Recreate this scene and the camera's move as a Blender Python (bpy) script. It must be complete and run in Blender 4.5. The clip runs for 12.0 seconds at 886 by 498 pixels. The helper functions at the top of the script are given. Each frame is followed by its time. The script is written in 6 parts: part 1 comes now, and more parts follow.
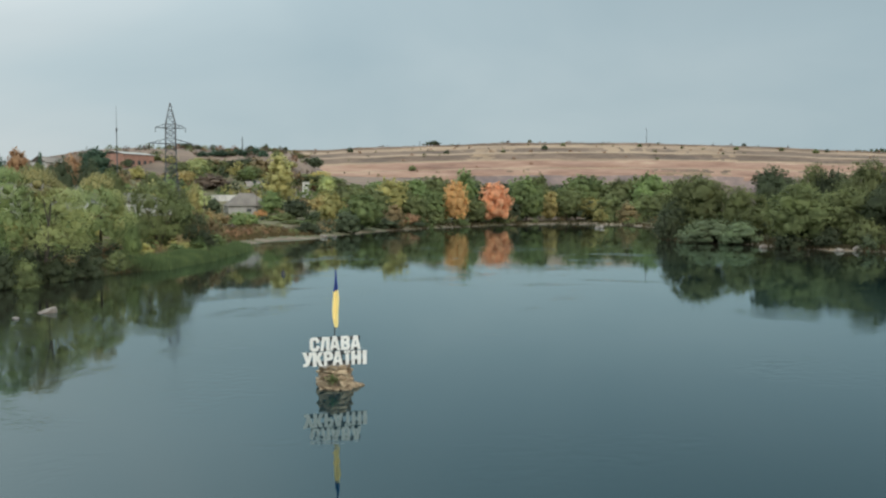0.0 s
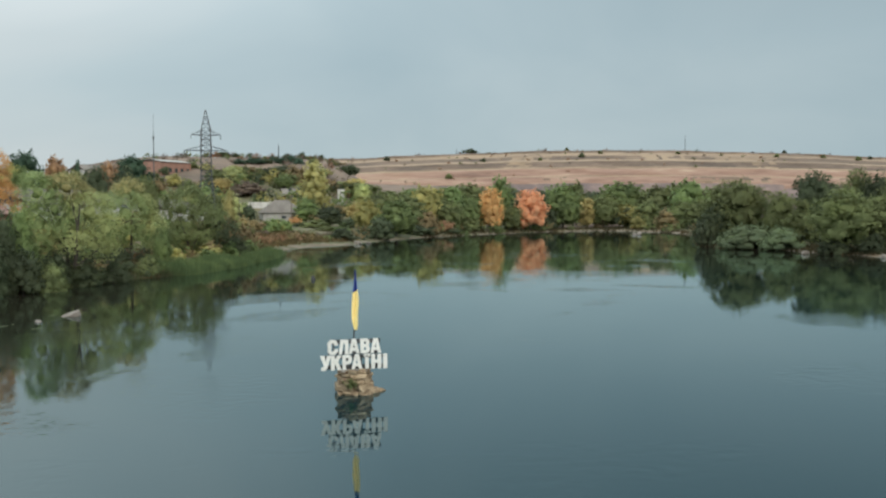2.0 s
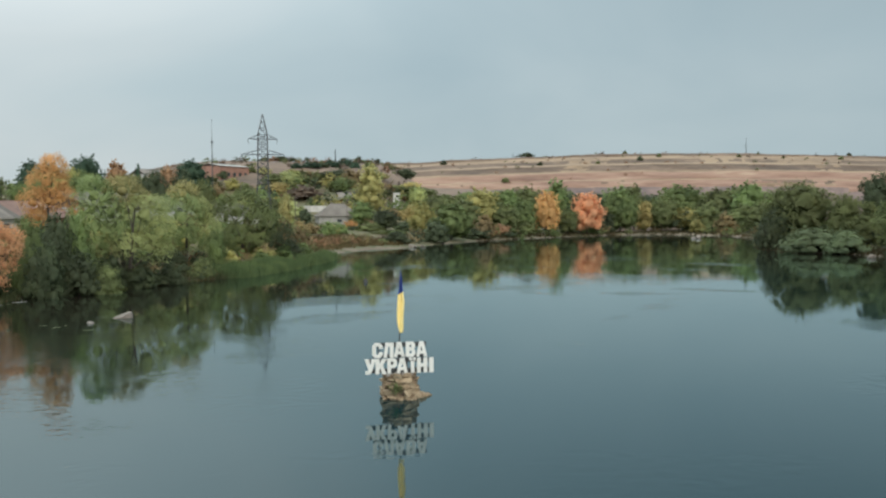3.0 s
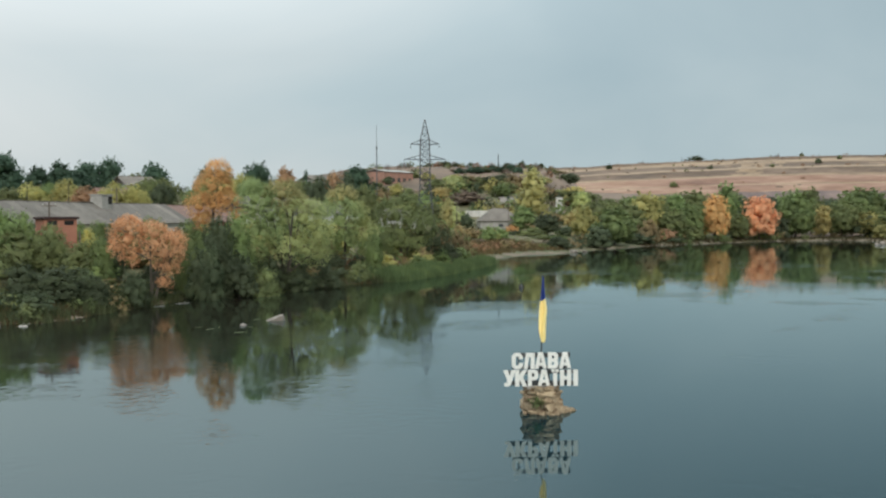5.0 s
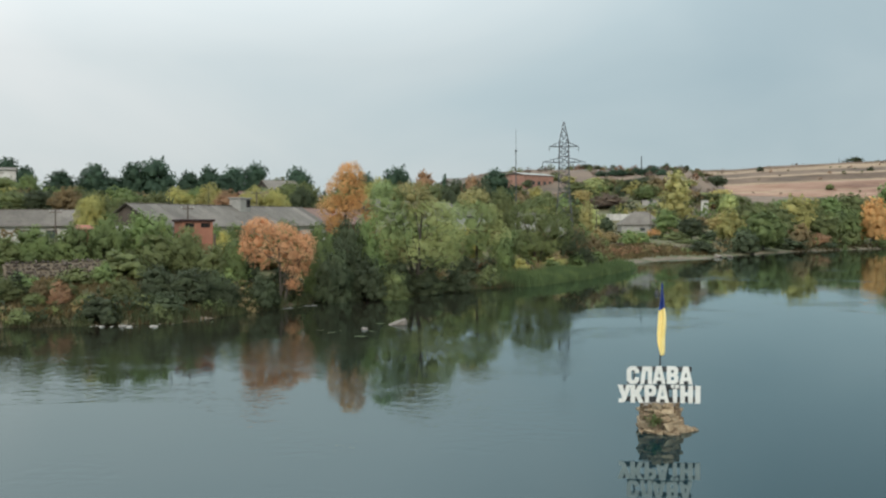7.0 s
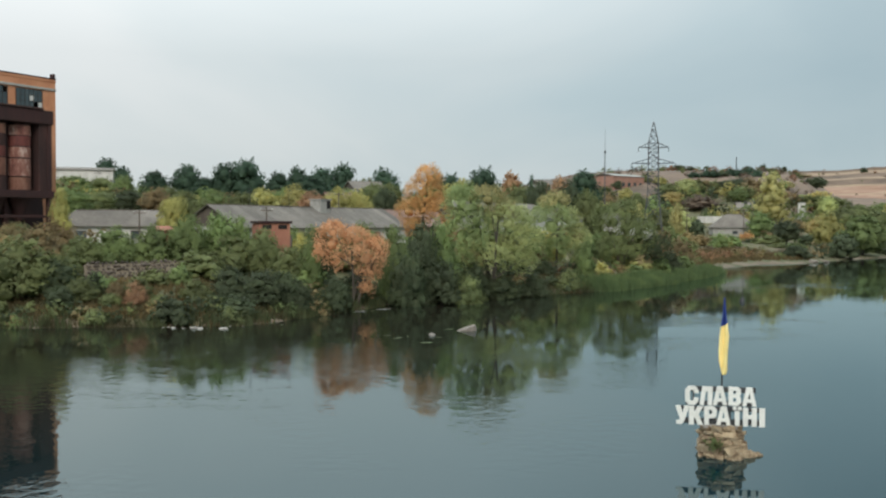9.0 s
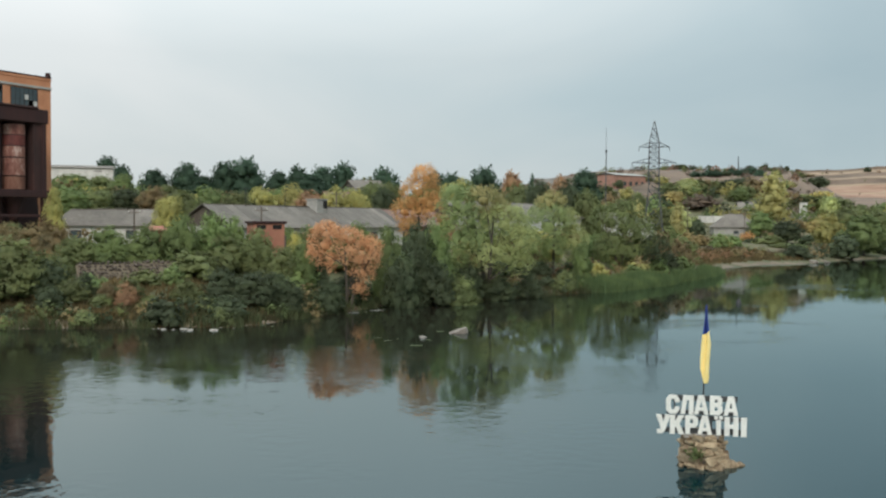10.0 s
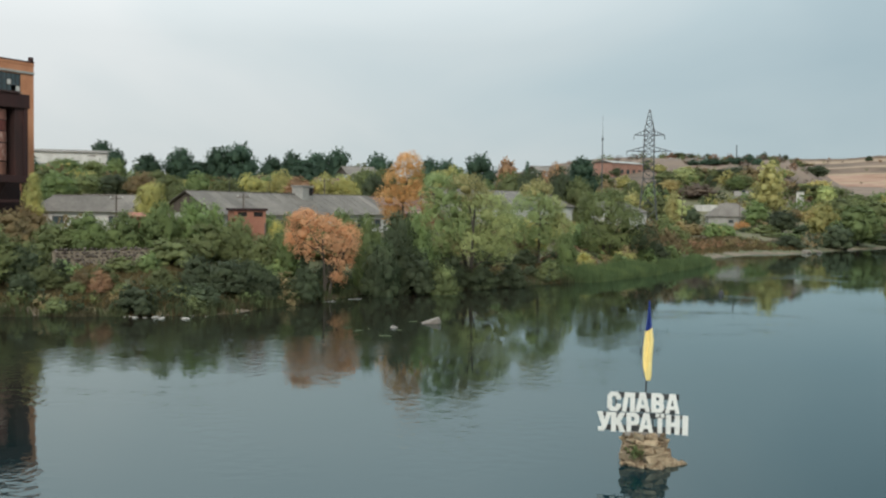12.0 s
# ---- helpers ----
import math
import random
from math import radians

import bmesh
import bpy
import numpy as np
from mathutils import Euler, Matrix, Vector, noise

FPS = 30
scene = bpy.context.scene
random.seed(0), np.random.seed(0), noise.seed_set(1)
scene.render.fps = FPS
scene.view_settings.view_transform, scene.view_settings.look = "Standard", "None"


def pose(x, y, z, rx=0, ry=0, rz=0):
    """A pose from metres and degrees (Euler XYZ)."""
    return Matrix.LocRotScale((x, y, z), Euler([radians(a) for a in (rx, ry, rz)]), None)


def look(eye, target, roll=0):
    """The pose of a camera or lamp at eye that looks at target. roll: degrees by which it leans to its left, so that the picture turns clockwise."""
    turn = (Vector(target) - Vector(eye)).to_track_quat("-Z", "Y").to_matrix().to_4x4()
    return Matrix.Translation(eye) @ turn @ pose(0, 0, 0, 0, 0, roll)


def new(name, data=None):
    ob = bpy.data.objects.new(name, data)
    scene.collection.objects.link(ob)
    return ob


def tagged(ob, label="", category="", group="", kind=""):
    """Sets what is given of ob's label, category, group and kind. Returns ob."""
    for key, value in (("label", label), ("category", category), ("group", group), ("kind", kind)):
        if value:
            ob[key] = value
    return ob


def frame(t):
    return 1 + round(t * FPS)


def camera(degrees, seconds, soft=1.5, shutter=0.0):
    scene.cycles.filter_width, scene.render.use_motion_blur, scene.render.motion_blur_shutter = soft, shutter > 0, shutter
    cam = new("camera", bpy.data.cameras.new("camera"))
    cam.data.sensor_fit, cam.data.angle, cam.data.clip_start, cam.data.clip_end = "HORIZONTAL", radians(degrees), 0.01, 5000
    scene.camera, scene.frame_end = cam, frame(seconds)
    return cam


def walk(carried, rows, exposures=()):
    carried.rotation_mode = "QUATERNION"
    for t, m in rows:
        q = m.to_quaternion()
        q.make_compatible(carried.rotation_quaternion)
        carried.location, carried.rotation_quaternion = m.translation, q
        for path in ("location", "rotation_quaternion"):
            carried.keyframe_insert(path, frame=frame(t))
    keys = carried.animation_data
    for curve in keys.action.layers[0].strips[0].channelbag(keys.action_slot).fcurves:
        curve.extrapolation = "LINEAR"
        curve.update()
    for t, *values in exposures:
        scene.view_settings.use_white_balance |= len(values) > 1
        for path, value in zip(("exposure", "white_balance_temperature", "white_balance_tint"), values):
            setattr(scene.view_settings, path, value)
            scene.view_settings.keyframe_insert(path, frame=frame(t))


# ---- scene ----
# camera and its flight
cam = camera(48, 12.0, soft=2.3)
PATH = [
    (0, (-0.005, 0.063, 9.468), (-0.027, 50.000, 6.973), -0.16),
    (0.5, (0.053, 0.539, 9.322), (-0.505, 50.479, 6.943), -0.18),
    (1, (0.214, 1.097, 9.193), (-0.743, 51.035, 6.899), -0.17),
    (1.5, (0.395, 1.723, 9.031), (-0.728, 51.662, 6.844), -0.23),
    (2, (0.593, 2.403, 8.877), (-1.281, 52.326, 6.817), -0.22),
    (2.5, (0.797, 3.126, 8.790), (-2.381, 52.987, 6.842), -0.22),
    (3, (0.942, 3.878, 8.654), (-3.773, 53.622, 6.812), -0.28),
    (3.5, (1.135, 4.650, 8.613), (-5.748, 54.142, 6.842), -0.31),
    (5.5, (1.623, 7.722, 8.400), (-12.961, 55.526, 6.944), -0.27),
    (6, (1.785, 8.445, 8.367), (-14.484, 55.703, 6.972), -0.23),
    (6.5, (1.961, 9.137, 8.375), (-15.937, 55.803, 7.011), -0.22),
    (7, (2.148, 9.793, 8.393), (-17.462, 55.768, 7.071), -0.20),
    (7.5, (2.336, 10.412, 8.411), (-18.808, 55.703, 7.110), -0.08),
    (9.5, (3.276, 12.497, 8.852), (-20.667, 56.372, 7.523), 0.22),
    (10, (3.579, 12.935, 8.997), (-20.299, 56.843, 7.595), 0.32),
    (10.5, (3.904, 13.350, 9.152), (-19.910, 57.286, 7.578), 0.43),
    (11, (4.292, 13.752, 9.260), (-19.494, 57.696, 7.485), 0.64),
    (11.5, (4.734, 14.153, 9.303), (-19.073, 58.078, 7.364), 0.70),
    (12, (5.285, 14.564, 9.264), (-18.646, 58.415, 7.173), 0.71),
]
walk(cam, [(t, look(eye, target, roll)) for t, eye, target, roll in PATH])

# world: overcast sky, brighter towards the veiled sun and where the cloud thins in the west
SUN_AZIMUTH, SUN_ELEVATION = radians(146), radians(38)
TO_SUN = Vector((math.sin(SUN_AZIMUTH) * math.cos(SUN_ELEVATION), math.cos(SUN_AZIMUTH) * math.cos(SUN_ELEVATION), math.sin(SUN_ELEVATION)))


def link(tree, a, b):
    tree.links.new(a, b)


def ramp(tree, stops):
    node = tree.nodes.new("ShaderNodeValToRGB")
    while len(node.color_ramp.elements) < len(stops):
        node.color_ramp.elements.new(0.5)
    for el, (pos, col) in zip(node.color_ramp.elements, stops):
        el.position, el.color = pos, (*col, 1)
    return node


def maths(tree, op, a, b=None):
    node = tree.nodes.new("ShaderNodeMath")
    node.operation = op
    for socket, v in zip(node.inputs, (a, b)):
        if v is None:
            continue
        if isinstance(v, (int, float)):
            socket.default_value = v
        else:
            tree.links.new(v, socket)
    return node.outputs[0]


def make_world():
    world = bpy.data.worlds.new("world")
    scene.world = world
    world.use_nodes = True
    t = world.node_tree
    t.nodes.clear()
    out = t.nodes.new("ShaderNodeOutputWorld")
    sky = t.nodes.new("ShaderNodeTexSky")
    sky.sky_type, sky.sun_disc = "NISHITA", False
    sky.sun_elevation, sky.sun_rotation = SUN_ELEVATION, SUN_AZIMUTH
    sky.air_density, sky.dust_density, sky.ozone_density = 1.0, 3.0, 1.5
    clear = t.nodes.new("ShaderNodeBackground")
    clear.inputs["Strength"].default_value = 0.06
    link(t, sky.outputs[0], clear.inputs["Color"])
    coord = t.nodes.new("ShaderNodeTexCoord")
    split = t.nodes.new("ShaderNodeSeparateXYZ")
    link(t, coord.outputs["Generated"], split.inputs[0])
    # cloud layer seen in perspective: direction divided by its height
    lift = maths(t, "ADD", maths(t, "MAXIMUM", split.outputs[2], 0.0), 0.30)
    plane = t.nodes.new("ShaderNodeCombineXYZ")
    link(t, maths(t, "DIVIDE", split.outputs[0], lift), plane.inputs[0])
    link(t, maths(t, "DIVIDE", split.outputs[1], lift), plane.inputs[1])
    plane.inputs[2].default_value = 3.7
    n1 = t.nodes.new("ShaderNodeTexNoise")
    n1.inputs["Scale"].default_value, n1.inputs["Detail"].default_value = 1.2, 5.0
    n1.inputs["Roughness"].default_value, n1.inputs["Distortion"].default_value = 0.45, 0.4
    link(t, plane.outputs[0], n1.inputs["Vector"])
    cloud = ramp(t, [(0.28, (0.415, 0.535, 0.585)), (0.50, (0.50, 0.61, 0.648)), (0.75, (0.645, 0.71, 0.722)), (0.95, (0.735, 0.772, 0.774))])
    thin = maths(t, "SUBTRACT", 0.47, maths(t, "MULTIPLY", split.outputs[0], 0.48))
    link(t, maths(t, "ADD", thin, maths(t, "MULTIPLY", maths(t, "SUBTRACT", n1.outputs[0], 0.5), 0.8)), cloud.inputs[0])
    # glow of the veiled sun, and the brighter zenith of an overcast sky
    dot = t.nodes.new("ShaderNodeVectorMath")
    dot.operation = "DOT_PRODUCT"
    link(t, coord.outputs["Generated"], dot.inputs[0])
    dot.inputs[1].default_value = TO_SUN
    near_sun = maths(t, "POWER", maths(t, "MAXIMUM", dot.outputs["Value"], 0.0), 3.0)
    zenith = maths(t, "POWER", maths(t, "MAXIMUM", split.outputs[2], 0.0), 2.2)
    level = maths(t, "ADD", maths(t, "MULTIPLY", near_sun, 0.45), maths(t, "ADD", maths(t, "MULTIPLY", zenith, 2.1), 0.965))
    # the cloud is thinnest high in the west
    west = maths(t, "MULTIPLY", maths(t, "MAXIMUM", maths(t, "MULTIPLY", split.outputs[0], -1.0), -0.25), maths(t, "MAXIMUM", split.outputs[2], 0.0))
    level = maths(t, "ADD", level, maths(t, "MULTIPLY", west, 1.1))
    rent = t.nodes.new("ShaderNodeMapRange")
    rent.inputs["From Min"].default_value, rent.inputs["From Max"].default_value = 0.16, 0.36
    link(t, split.outputs[2], rent.inputs["Value"])
    side = t.nodes.new("ShaderNodeMapRange")
    side.inputs["From Min"].default_value, side.inputs["From Max"].default_value = -0.06, -0.42
    link(t, split.outputs[0], side.inputs["Value"])
    level = maths(t, "ADD", level, maths(t, "MULTIPLY", maths(t, "MULTIPLY", side.outputs[0], rent.outputs[0]), 0.5))
    east = t.nodes.new("ShaderNodeMapRange")
    east.inputs["From Min"].default_value, east.inputs["From Max"].default_value = -0.1, 0.5
    link(t, split.outputs[0], east.inputs["Value"])
    level = maths(t, "SUBTRACT", level, maths(t, "MULTIPLY", maths(t, "MULTIPLY", east.outputs[0], rent.outputs[0]), 0.3))
    grey = t.nodes.new("ShaderNodeBackground")
    link(t, cloud.outputs[0], grey.inputs["Color"])
    link(t, level, grey.inputs["Strength"])
    mix = t.nodes.new("ShaderNodeMixShader")
    mix.inputs[0].default_value = 0.9
    link(t, clear.outputs[0], mix.inputs[1])
    link(t, grey.outputs[0], mix.inputs[2])
    link(t, mix.outputs[0], out.inputs[0])


make_world()
sun = new("sun", bpy.data.lights.new("sun", "SUN"))
sun.data.energy, sun.data.angle, sun.data.color = 2.0, radians(22), (1.0, 0.93, 0.84)
sun.matrix_world = look((0, 0, 100), Vector((0, 0, 100)) - TO_SUN)


# materials
def material(name, colours, scale=1.0, rough=0.85, bump=0.3, fine=6.0, metal=0.0, streak=(1, 1, 1), vary=0.15, bump_dist=0.05):
    """A surface of noise-mixed colours: broad patches, fine grain, and relief."""
    m = bpy.data.materials.new(name)
    m.use_nodes = True
    t = m.node_tree
    bsdf = t.nodes["Principled BSDF"]
    coord = t.nodes.new("ShaderNodeTexCoord")
    info = t.nodes.new("ShaderNodeObjectInfo")
    place = t.nodes.new("ShaderNodeVectorMath")
    place.operation = "MULTIPLY"
    place.inputs[1].default_value = streak
    link(t, coord.outputs["Object"], place.inputs[0])
    shift = t.nodes.new("ShaderNodeVectorMath")
    shift.operation = "ADD"
    link(t, place.outputs[0], shift.inputs[0])
    link(t, maths(t, "MULTIPLY", info.outputs["Random"], 37.0), shift.inputs[1])
    broad = t.nodes.new("ShaderNodeTexNoise")
    broad.inputs["Scale"].default_value, broad.inputs["Detail"].default_value = scale, 5.0
    grain = t.nodes.new("ShaderNodeTexNoise")
    grain.inputs["Scale"].default_value, grain.inputs["Detail"].default_value = scale * fine, 4.0
    for node in (broad, grain):
        link(t, shift.outputs[0], node.inputs["Vector"])
    mixed = maths(t, "ADD", maths(t, "MULTIPLY", broad.outputs[0], 0.65), maths(t, "MULTIPLY", grain.outputs[0], 0.35))
    n = len(colours)
    col = ramp(t, [(0.32 + 0.36 * i / max(1, n - 1), c) for i, c in enumerate(colours)])
    link(t, mixed, col.inputs[0])
    hsv = t.nodes.new("ShaderNodeHueSaturation")
    link(t, col.outputs[0], hsv.inputs["Color"])
    link(t, maths(t, "ADD", maths(t, "MULTIPLY", info.outputs["Random"], 2 * vary), 1 - vary), hsv.inputs["Value"])
    link(t, hsv.outputs[0], bsdf.inputs["Base Color"])
    bsdf.inputs["Roughness"].default_value, bsdf.inputs["Metallic"].default_value = rough, metal
    if bump:
        b = t.nodes.new("ShaderNodeBump")
        b.inputs["Strength"].default_value, b.inputs["Distance"].default_value = bump, bump_dist
        link(t, mixed, b.inputs["Height"])
        link(t, b.outputs[0], bsdf.inputs["Normal"])
    return m


def foliage(name, a, b, c):
    """Leaves: each leaf and each tree a little different, with some light coming through."""
    m = bpy.data.materials.new(name)
    m.use_nodes = True
    t = m.node_tree
    t.nodes.clear()
    out = t.nodes.new("ShaderNodeOutputMaterial")
    geo = t.nodes.new("ShaderNodeNewGeometry")
    info = t.nodes.new("ShaderNodeObjectInfo")
    coord = t.nodes.new("ShaderNodeTexCoord")
    patch = t.nodes.new("ShaderNodeTexNoise")
    patch.inputs["Scale"].default_value, patch.inputs["Detail"].default_value = 0.35, 2.0
    shift = t.nodes.new("ShaderNodeVectorMath")
    shift.operation = "ADD"
    link(t, coord.outputs["Object"], shift.inputs[0])
    link(t, maths(t, "MULTIPLY", info.outputs["Random"], 50.0), shift.inputs[1])
    link(t, shift.outputs[0], patch.inputs["Vector"])
    v = maths(t, "ADD", maths(t, "MULTIPLY", geo.outputs["Random Per Island"], 0.10), maths(t, "MULTIPLY", patch.outputs[0], 0.9))
    col = ramp(t, [(0.2, a), (0.5, b), (0.8, c)])
    link(t, v, col.inputs[0])
    hsv = t.nodes.new("ShaderNodeHueSaturation")
    link(t, col.outputs[0], hsv.inputs["Color"])
    link(t, maths(t, "ADD", maths(t, "MULTIPLY", info.outputs["Random"], 0.014), 0.493), hsv.inputs["Hue"])
    link(t, maths(t, "ADD", maths(t, "MULTIPLY", info.outputs["Random"], 0.4), 0.8), hsv.inputs["Value"])
    bsdf = t.nodes.new("ShaderNodeBsdfPrincipled")
    bsdf.inputs["Roughness"].default_value = 0.7
    bsdf.inputs["Specular IOR Level"].default_value = 0.25
    link(t, hsv.outputs[0], bsdf.inputs["Base Color"])
    tr = t.nodes.new("ShaderNodeBsdfTranslucent")
    link(t, hsv.outputs[0], tr.inputs["Color"])
    mix = t.nodes.new("ShaderNodeMixShader")
    mix.inputs[0].default_value = 0.45
    link(t, bsdf.outputs[0], mix.inputs[1])
    link(t, tr.outputs[0], mix.inputs[2])
    link(t, mix.outputs[0], out.inputs[0])
    return m


def shades(name, col, spread=0.45, warm=0.0):
    r, g, b = col
    return foliage(name, (r * (1 - spread), g * (1 - spread * 0.9), b * (1 - spread)), col,
                   (r * (1 + spread + warm), g * (1 + spread), b * (1 + spread * 0.6)))


LEAF = {
    "dark": shades("leaf_dark_green", (0.082, 0.100, 0.054)),
    "deep": shades("leaf_deep_green", (0.062, 0.104, 0.066)),
    "olive": shades("leaf_olive", (0.170, 0.190, 0.080)),
    "green": shades("leaf_green", (0.188, 0.240, 0.094)),
    "lime": shades("leaf_light_green", (0.43, 0.46, 0.20), 0.3, warm=0.1),
    "yellowgreen": shades("leaf_yellow_green", (0.40, 0.37, 0.14), warm=0.1),
    "yellow": shades("leaf_yellow", (0.50, 0.41, 0.17), 0.35),
    "amber": shades("leaf_amber", (0.65, 0.385, 0.162), 0.3),
    "orange": shades("leaf_orange", (0.72, 0.37, 0.21), 0.3),
    "salmon": shades("leaf_salmon", (0.80, 0.475, 0.248), 0.25),
    "rust": shades("leaf_rust", (0.34, 0.20, 0.12)),
    "greygreen": shades("leaf_grey_green", (0.155, 0.19, 0.105)),
    "fresh": shades("leaf_fresh_green", (0.29, 0.345, 0.15), 0.35, warm=0.05),
    "gold": shades("leaf_yellow_tips", (0.43, 0.39, 0.17), 0.3, warm=0.05),
    "bare": shades("leaf_bare_twigs", (0.17, 0.125, 0.10)),
    "ochre": shades("leaf_ochre", (0.27, 0.205, 0.105), warm=0.1),
}
BARK = material("bark", [(0.05, 0.04, 0.03), (0.11, 0.09, 0.07)], 3.0, 0.9, 0.6)
EARTH = material("earth_and_grass", [(0.045, 0.056, 0.024), (0.075, 0.078, 0.035), (0.13, 0.11, 0.055), (0.105, 0.08, 0.05)], 0.055, 0.95, 0.5, 14.0, bump_dist=0.3)
SAND = material("beach_earth", [(0.10, 0.073, 0.05), (0.19, 0.145, 0.10)], 0.25, 0.95, 0.5)
STONE = material("river_stone", [(0.15, 0.13, 0.11), (0.27, 0.24, 0.21), (0.40, 0.37, 0.335)], 1.2, 0.85, 0.7)
BOULDER = material("brown_boulder", [(0.09, 0.075, 0.06), (0.18, 0.15, 0.125), (0.27, 0.235, 0.20)], 2.0, 0.8, 0.7)
PIER_STONE = material("pier_stone", [(0.075, 0.052, 0.035), (0.20, 0.135, 0.08), (0.36, 0.27, 0.17), (0.18, 0.15, 0.11)], 2.2, 0.9, 0.8, 5.0, vary=0.35)
MORTAR = material("mortar", [(0.13, 0.10, 0.07), (0.22, 0.18, 0.13)], 4.0, 0.95, 0.6)
SLATE = material("grey_roof_sheet", [(0.094, 0.080, 0.068), (0.146, 0.126, 0.107), (0.21, 0.18, 0.154)], 0.25, 0.85, 0.4, 8.0)
BROWN_ROOF = material("red_brown_roof_sheet", [(0.16, 0.09, 0.07), (0.24, 0.14, 0.11)], 0.3, 0.8, 0.3)
BRICK = material("orange_brick", [(0.40, 0.16, 0.08), (0.52, 0.23, 0.12), (0.56, 0.27, 0.15)], 0.35, 0.9, 0.4, 12.0)
RED_BRICK = material("red_brick", [(0.26, 0.105, 0.07), (0.38, 0.17, 0.11)], 0.5, 0.9, 0.4, 12.0)
HALL_BRICK = material("faded_red_brick", [(0.22, 0.115, 0.085), (0.32, 0.18, 0.135)], 0.5, 0.9, 0.4, 12.0)
PLASTER = material("pale_plaster", [(0.42, 0.40, 0.37), (0.62, 0.60, 0.56)], 0.5, 0.9, 0.2)
CONCRETE = material("concrete", [(0.24, 0.23, 0.21), (0.36, 0.345, 0.32)], 0.6, 0.9, 0.3)
RUST = material("rusted_steel", [(0.018, 0.008, 0.007), (0.034, 0.013, 0.011), (0.060, 0.022, 0.017)], 0.5, 0.8, 0.4, 7.0, streak=(1, 1, 0.3))
RUST_DARK = material("dark_rusted_steel", [(0.022, 0.008, 0.008), (0.046, 0.014, 0.012)], 0.6, 0.8, 0.4, streak=(1, 1, 0.3))
RUST_PALE = material("flaking_paint_on_rust", [(0.10, 0.03, 0.022), (0.21, 0.09, 0.065), (0.48, 0.36, 0.31)], 0.9, 0.75, 0.4, 5.0, streak=(1, 1, 0.5))
RUST_RED = material("dark_red_paint_on_steel", [(0.06, 0.014, 0.012), (0.11, 0.026, 0.02), (0.15, 0.05, 0.035)], 0.7, 0.75, 0.3, 6.0, streak=(1, 1, 0.4))
RUST_BROWN = material("brown_rust", [(0.09, 0.032, 0.02), (0.17, 0.07, 0.045), (0.24, 0.12, 0.08)], 0.8, 0.8, 0.4, 6.0, streak=(1, 1, 0.4))
STEEL = material("weathered_galvanised_steel", [(0.055, 0.058, 0.062), (0.11, 0.112, 0.115)], 1.0, 0.6, 0.1, metal=0.3)
DARK_STEEL = material("dark_painted_steel", [(0.02, 0.02, 0.022), (0.045, 0.045, 0.045)], 2.0, 0.6, 0.2)
DRY_SLOPE = material("dry_hillside", [(0.08, 0.06, 0.043), (0.145, 0.10, 0.072), (0.215, 0.15, 0.105)], 0.03, 0.95, 0.4, 9.0, bump_dist=0.4)
WALL_STONE = material("dark_rubble", [(0.045, 0.034, 0.027), (0.085, 0.065, 0.05), (0.15, 0.12, 0.095)], 1.5, 0.9, 0.5, vary=0.4)
WHITE_PAINT = material("white_paint", [(0.60, 0.58, 0.53), (0.72, 0.70, 0.65)], 2.0, 0.6, 0.1, vary=0.04)
TIMBER = material("weathered_timber", [(0.07, 0.055, 0.045), (0.15, 0.12, 0.10)], 1.5, 0.9, 0.4, streak=(3, 3, 0.4))
OPENING = material("dark_opening", [(0.006, 0.005, 0.005), (0.018, 0.014, 0.012)], 2.0, 0.95, 0.1)
GLASS = material("dirty_glass", [(0.03, 0.045, 0.05), (0.07, 0.09, 0.095)], 0.8, 0.15, 0.05)
BLUE_CLOTH = material("blue_cloth", [(0.012, 0.03, 0.17), (0.02, 0.05, 0.24)], 2.0, 0.8, 0.2)
YELLOW_CLOTH = material("yellow_cloth", [(0.74, 0.56, 0.20), (0.85, 0.69, 0.30)], 2.0, 0.8, 0.2)
REED = shades("reed_blade", (0.150, 0.215, 0.09), 0.45, 0.15)
SEDGE = shades("sedge_blade", (0.085, 0.098, 0.045), 0.4)
DRY_GRASS = shades("bank_grass", (0.095, 0.080, 0.042), 0.6, 0.4)
STRAW = shades("straw_grass", (0.15, 0.115, 0.055), 0.5, 0.2)
HILL_ROCK = material("quarry_rock", [(0.08, 0.066, 0.066), (0.135, 0.107, 0.103), (0.19, 0.14, 0.125), (0.27, 0.20, 0.17)], 0.02, 0.95, 0.6, 6.0, streak=(1, 1, 1.6), bump_dist=1.0)
HILL_RED = material("red_spoil_earth", [(0.13, 0.078, 0.06), (0.21, 0.125, 0.092), (0.26, 0.165, 0.12), (0.33, 0.24, 0.17)], 0.014, 0.95, 0.5, 5.0, streak=(0.7, 1, 9.0), bump_dist=0.6)
HILL_PALE = material("dry_pale_grass", [(0.15, 0.105, 0.07), (0.235, 0.165, 0.108), (0.30, 0.22, 0.145)], 0.016, 0.95, 0.4, 8.0, streak=(0.6, 1, 3.0), bump_dist=0.4)
HILL_SCRUB = material("terrace_scrub", [(0.065, 0.047, 0.036), (0.115, 0.08, 0.058), (0.175, 0.12, 0.088)], 0.024, 0.95, 0.6, 7.0, streak=(0.6, 1, 3.0), bump_dist=0.8)


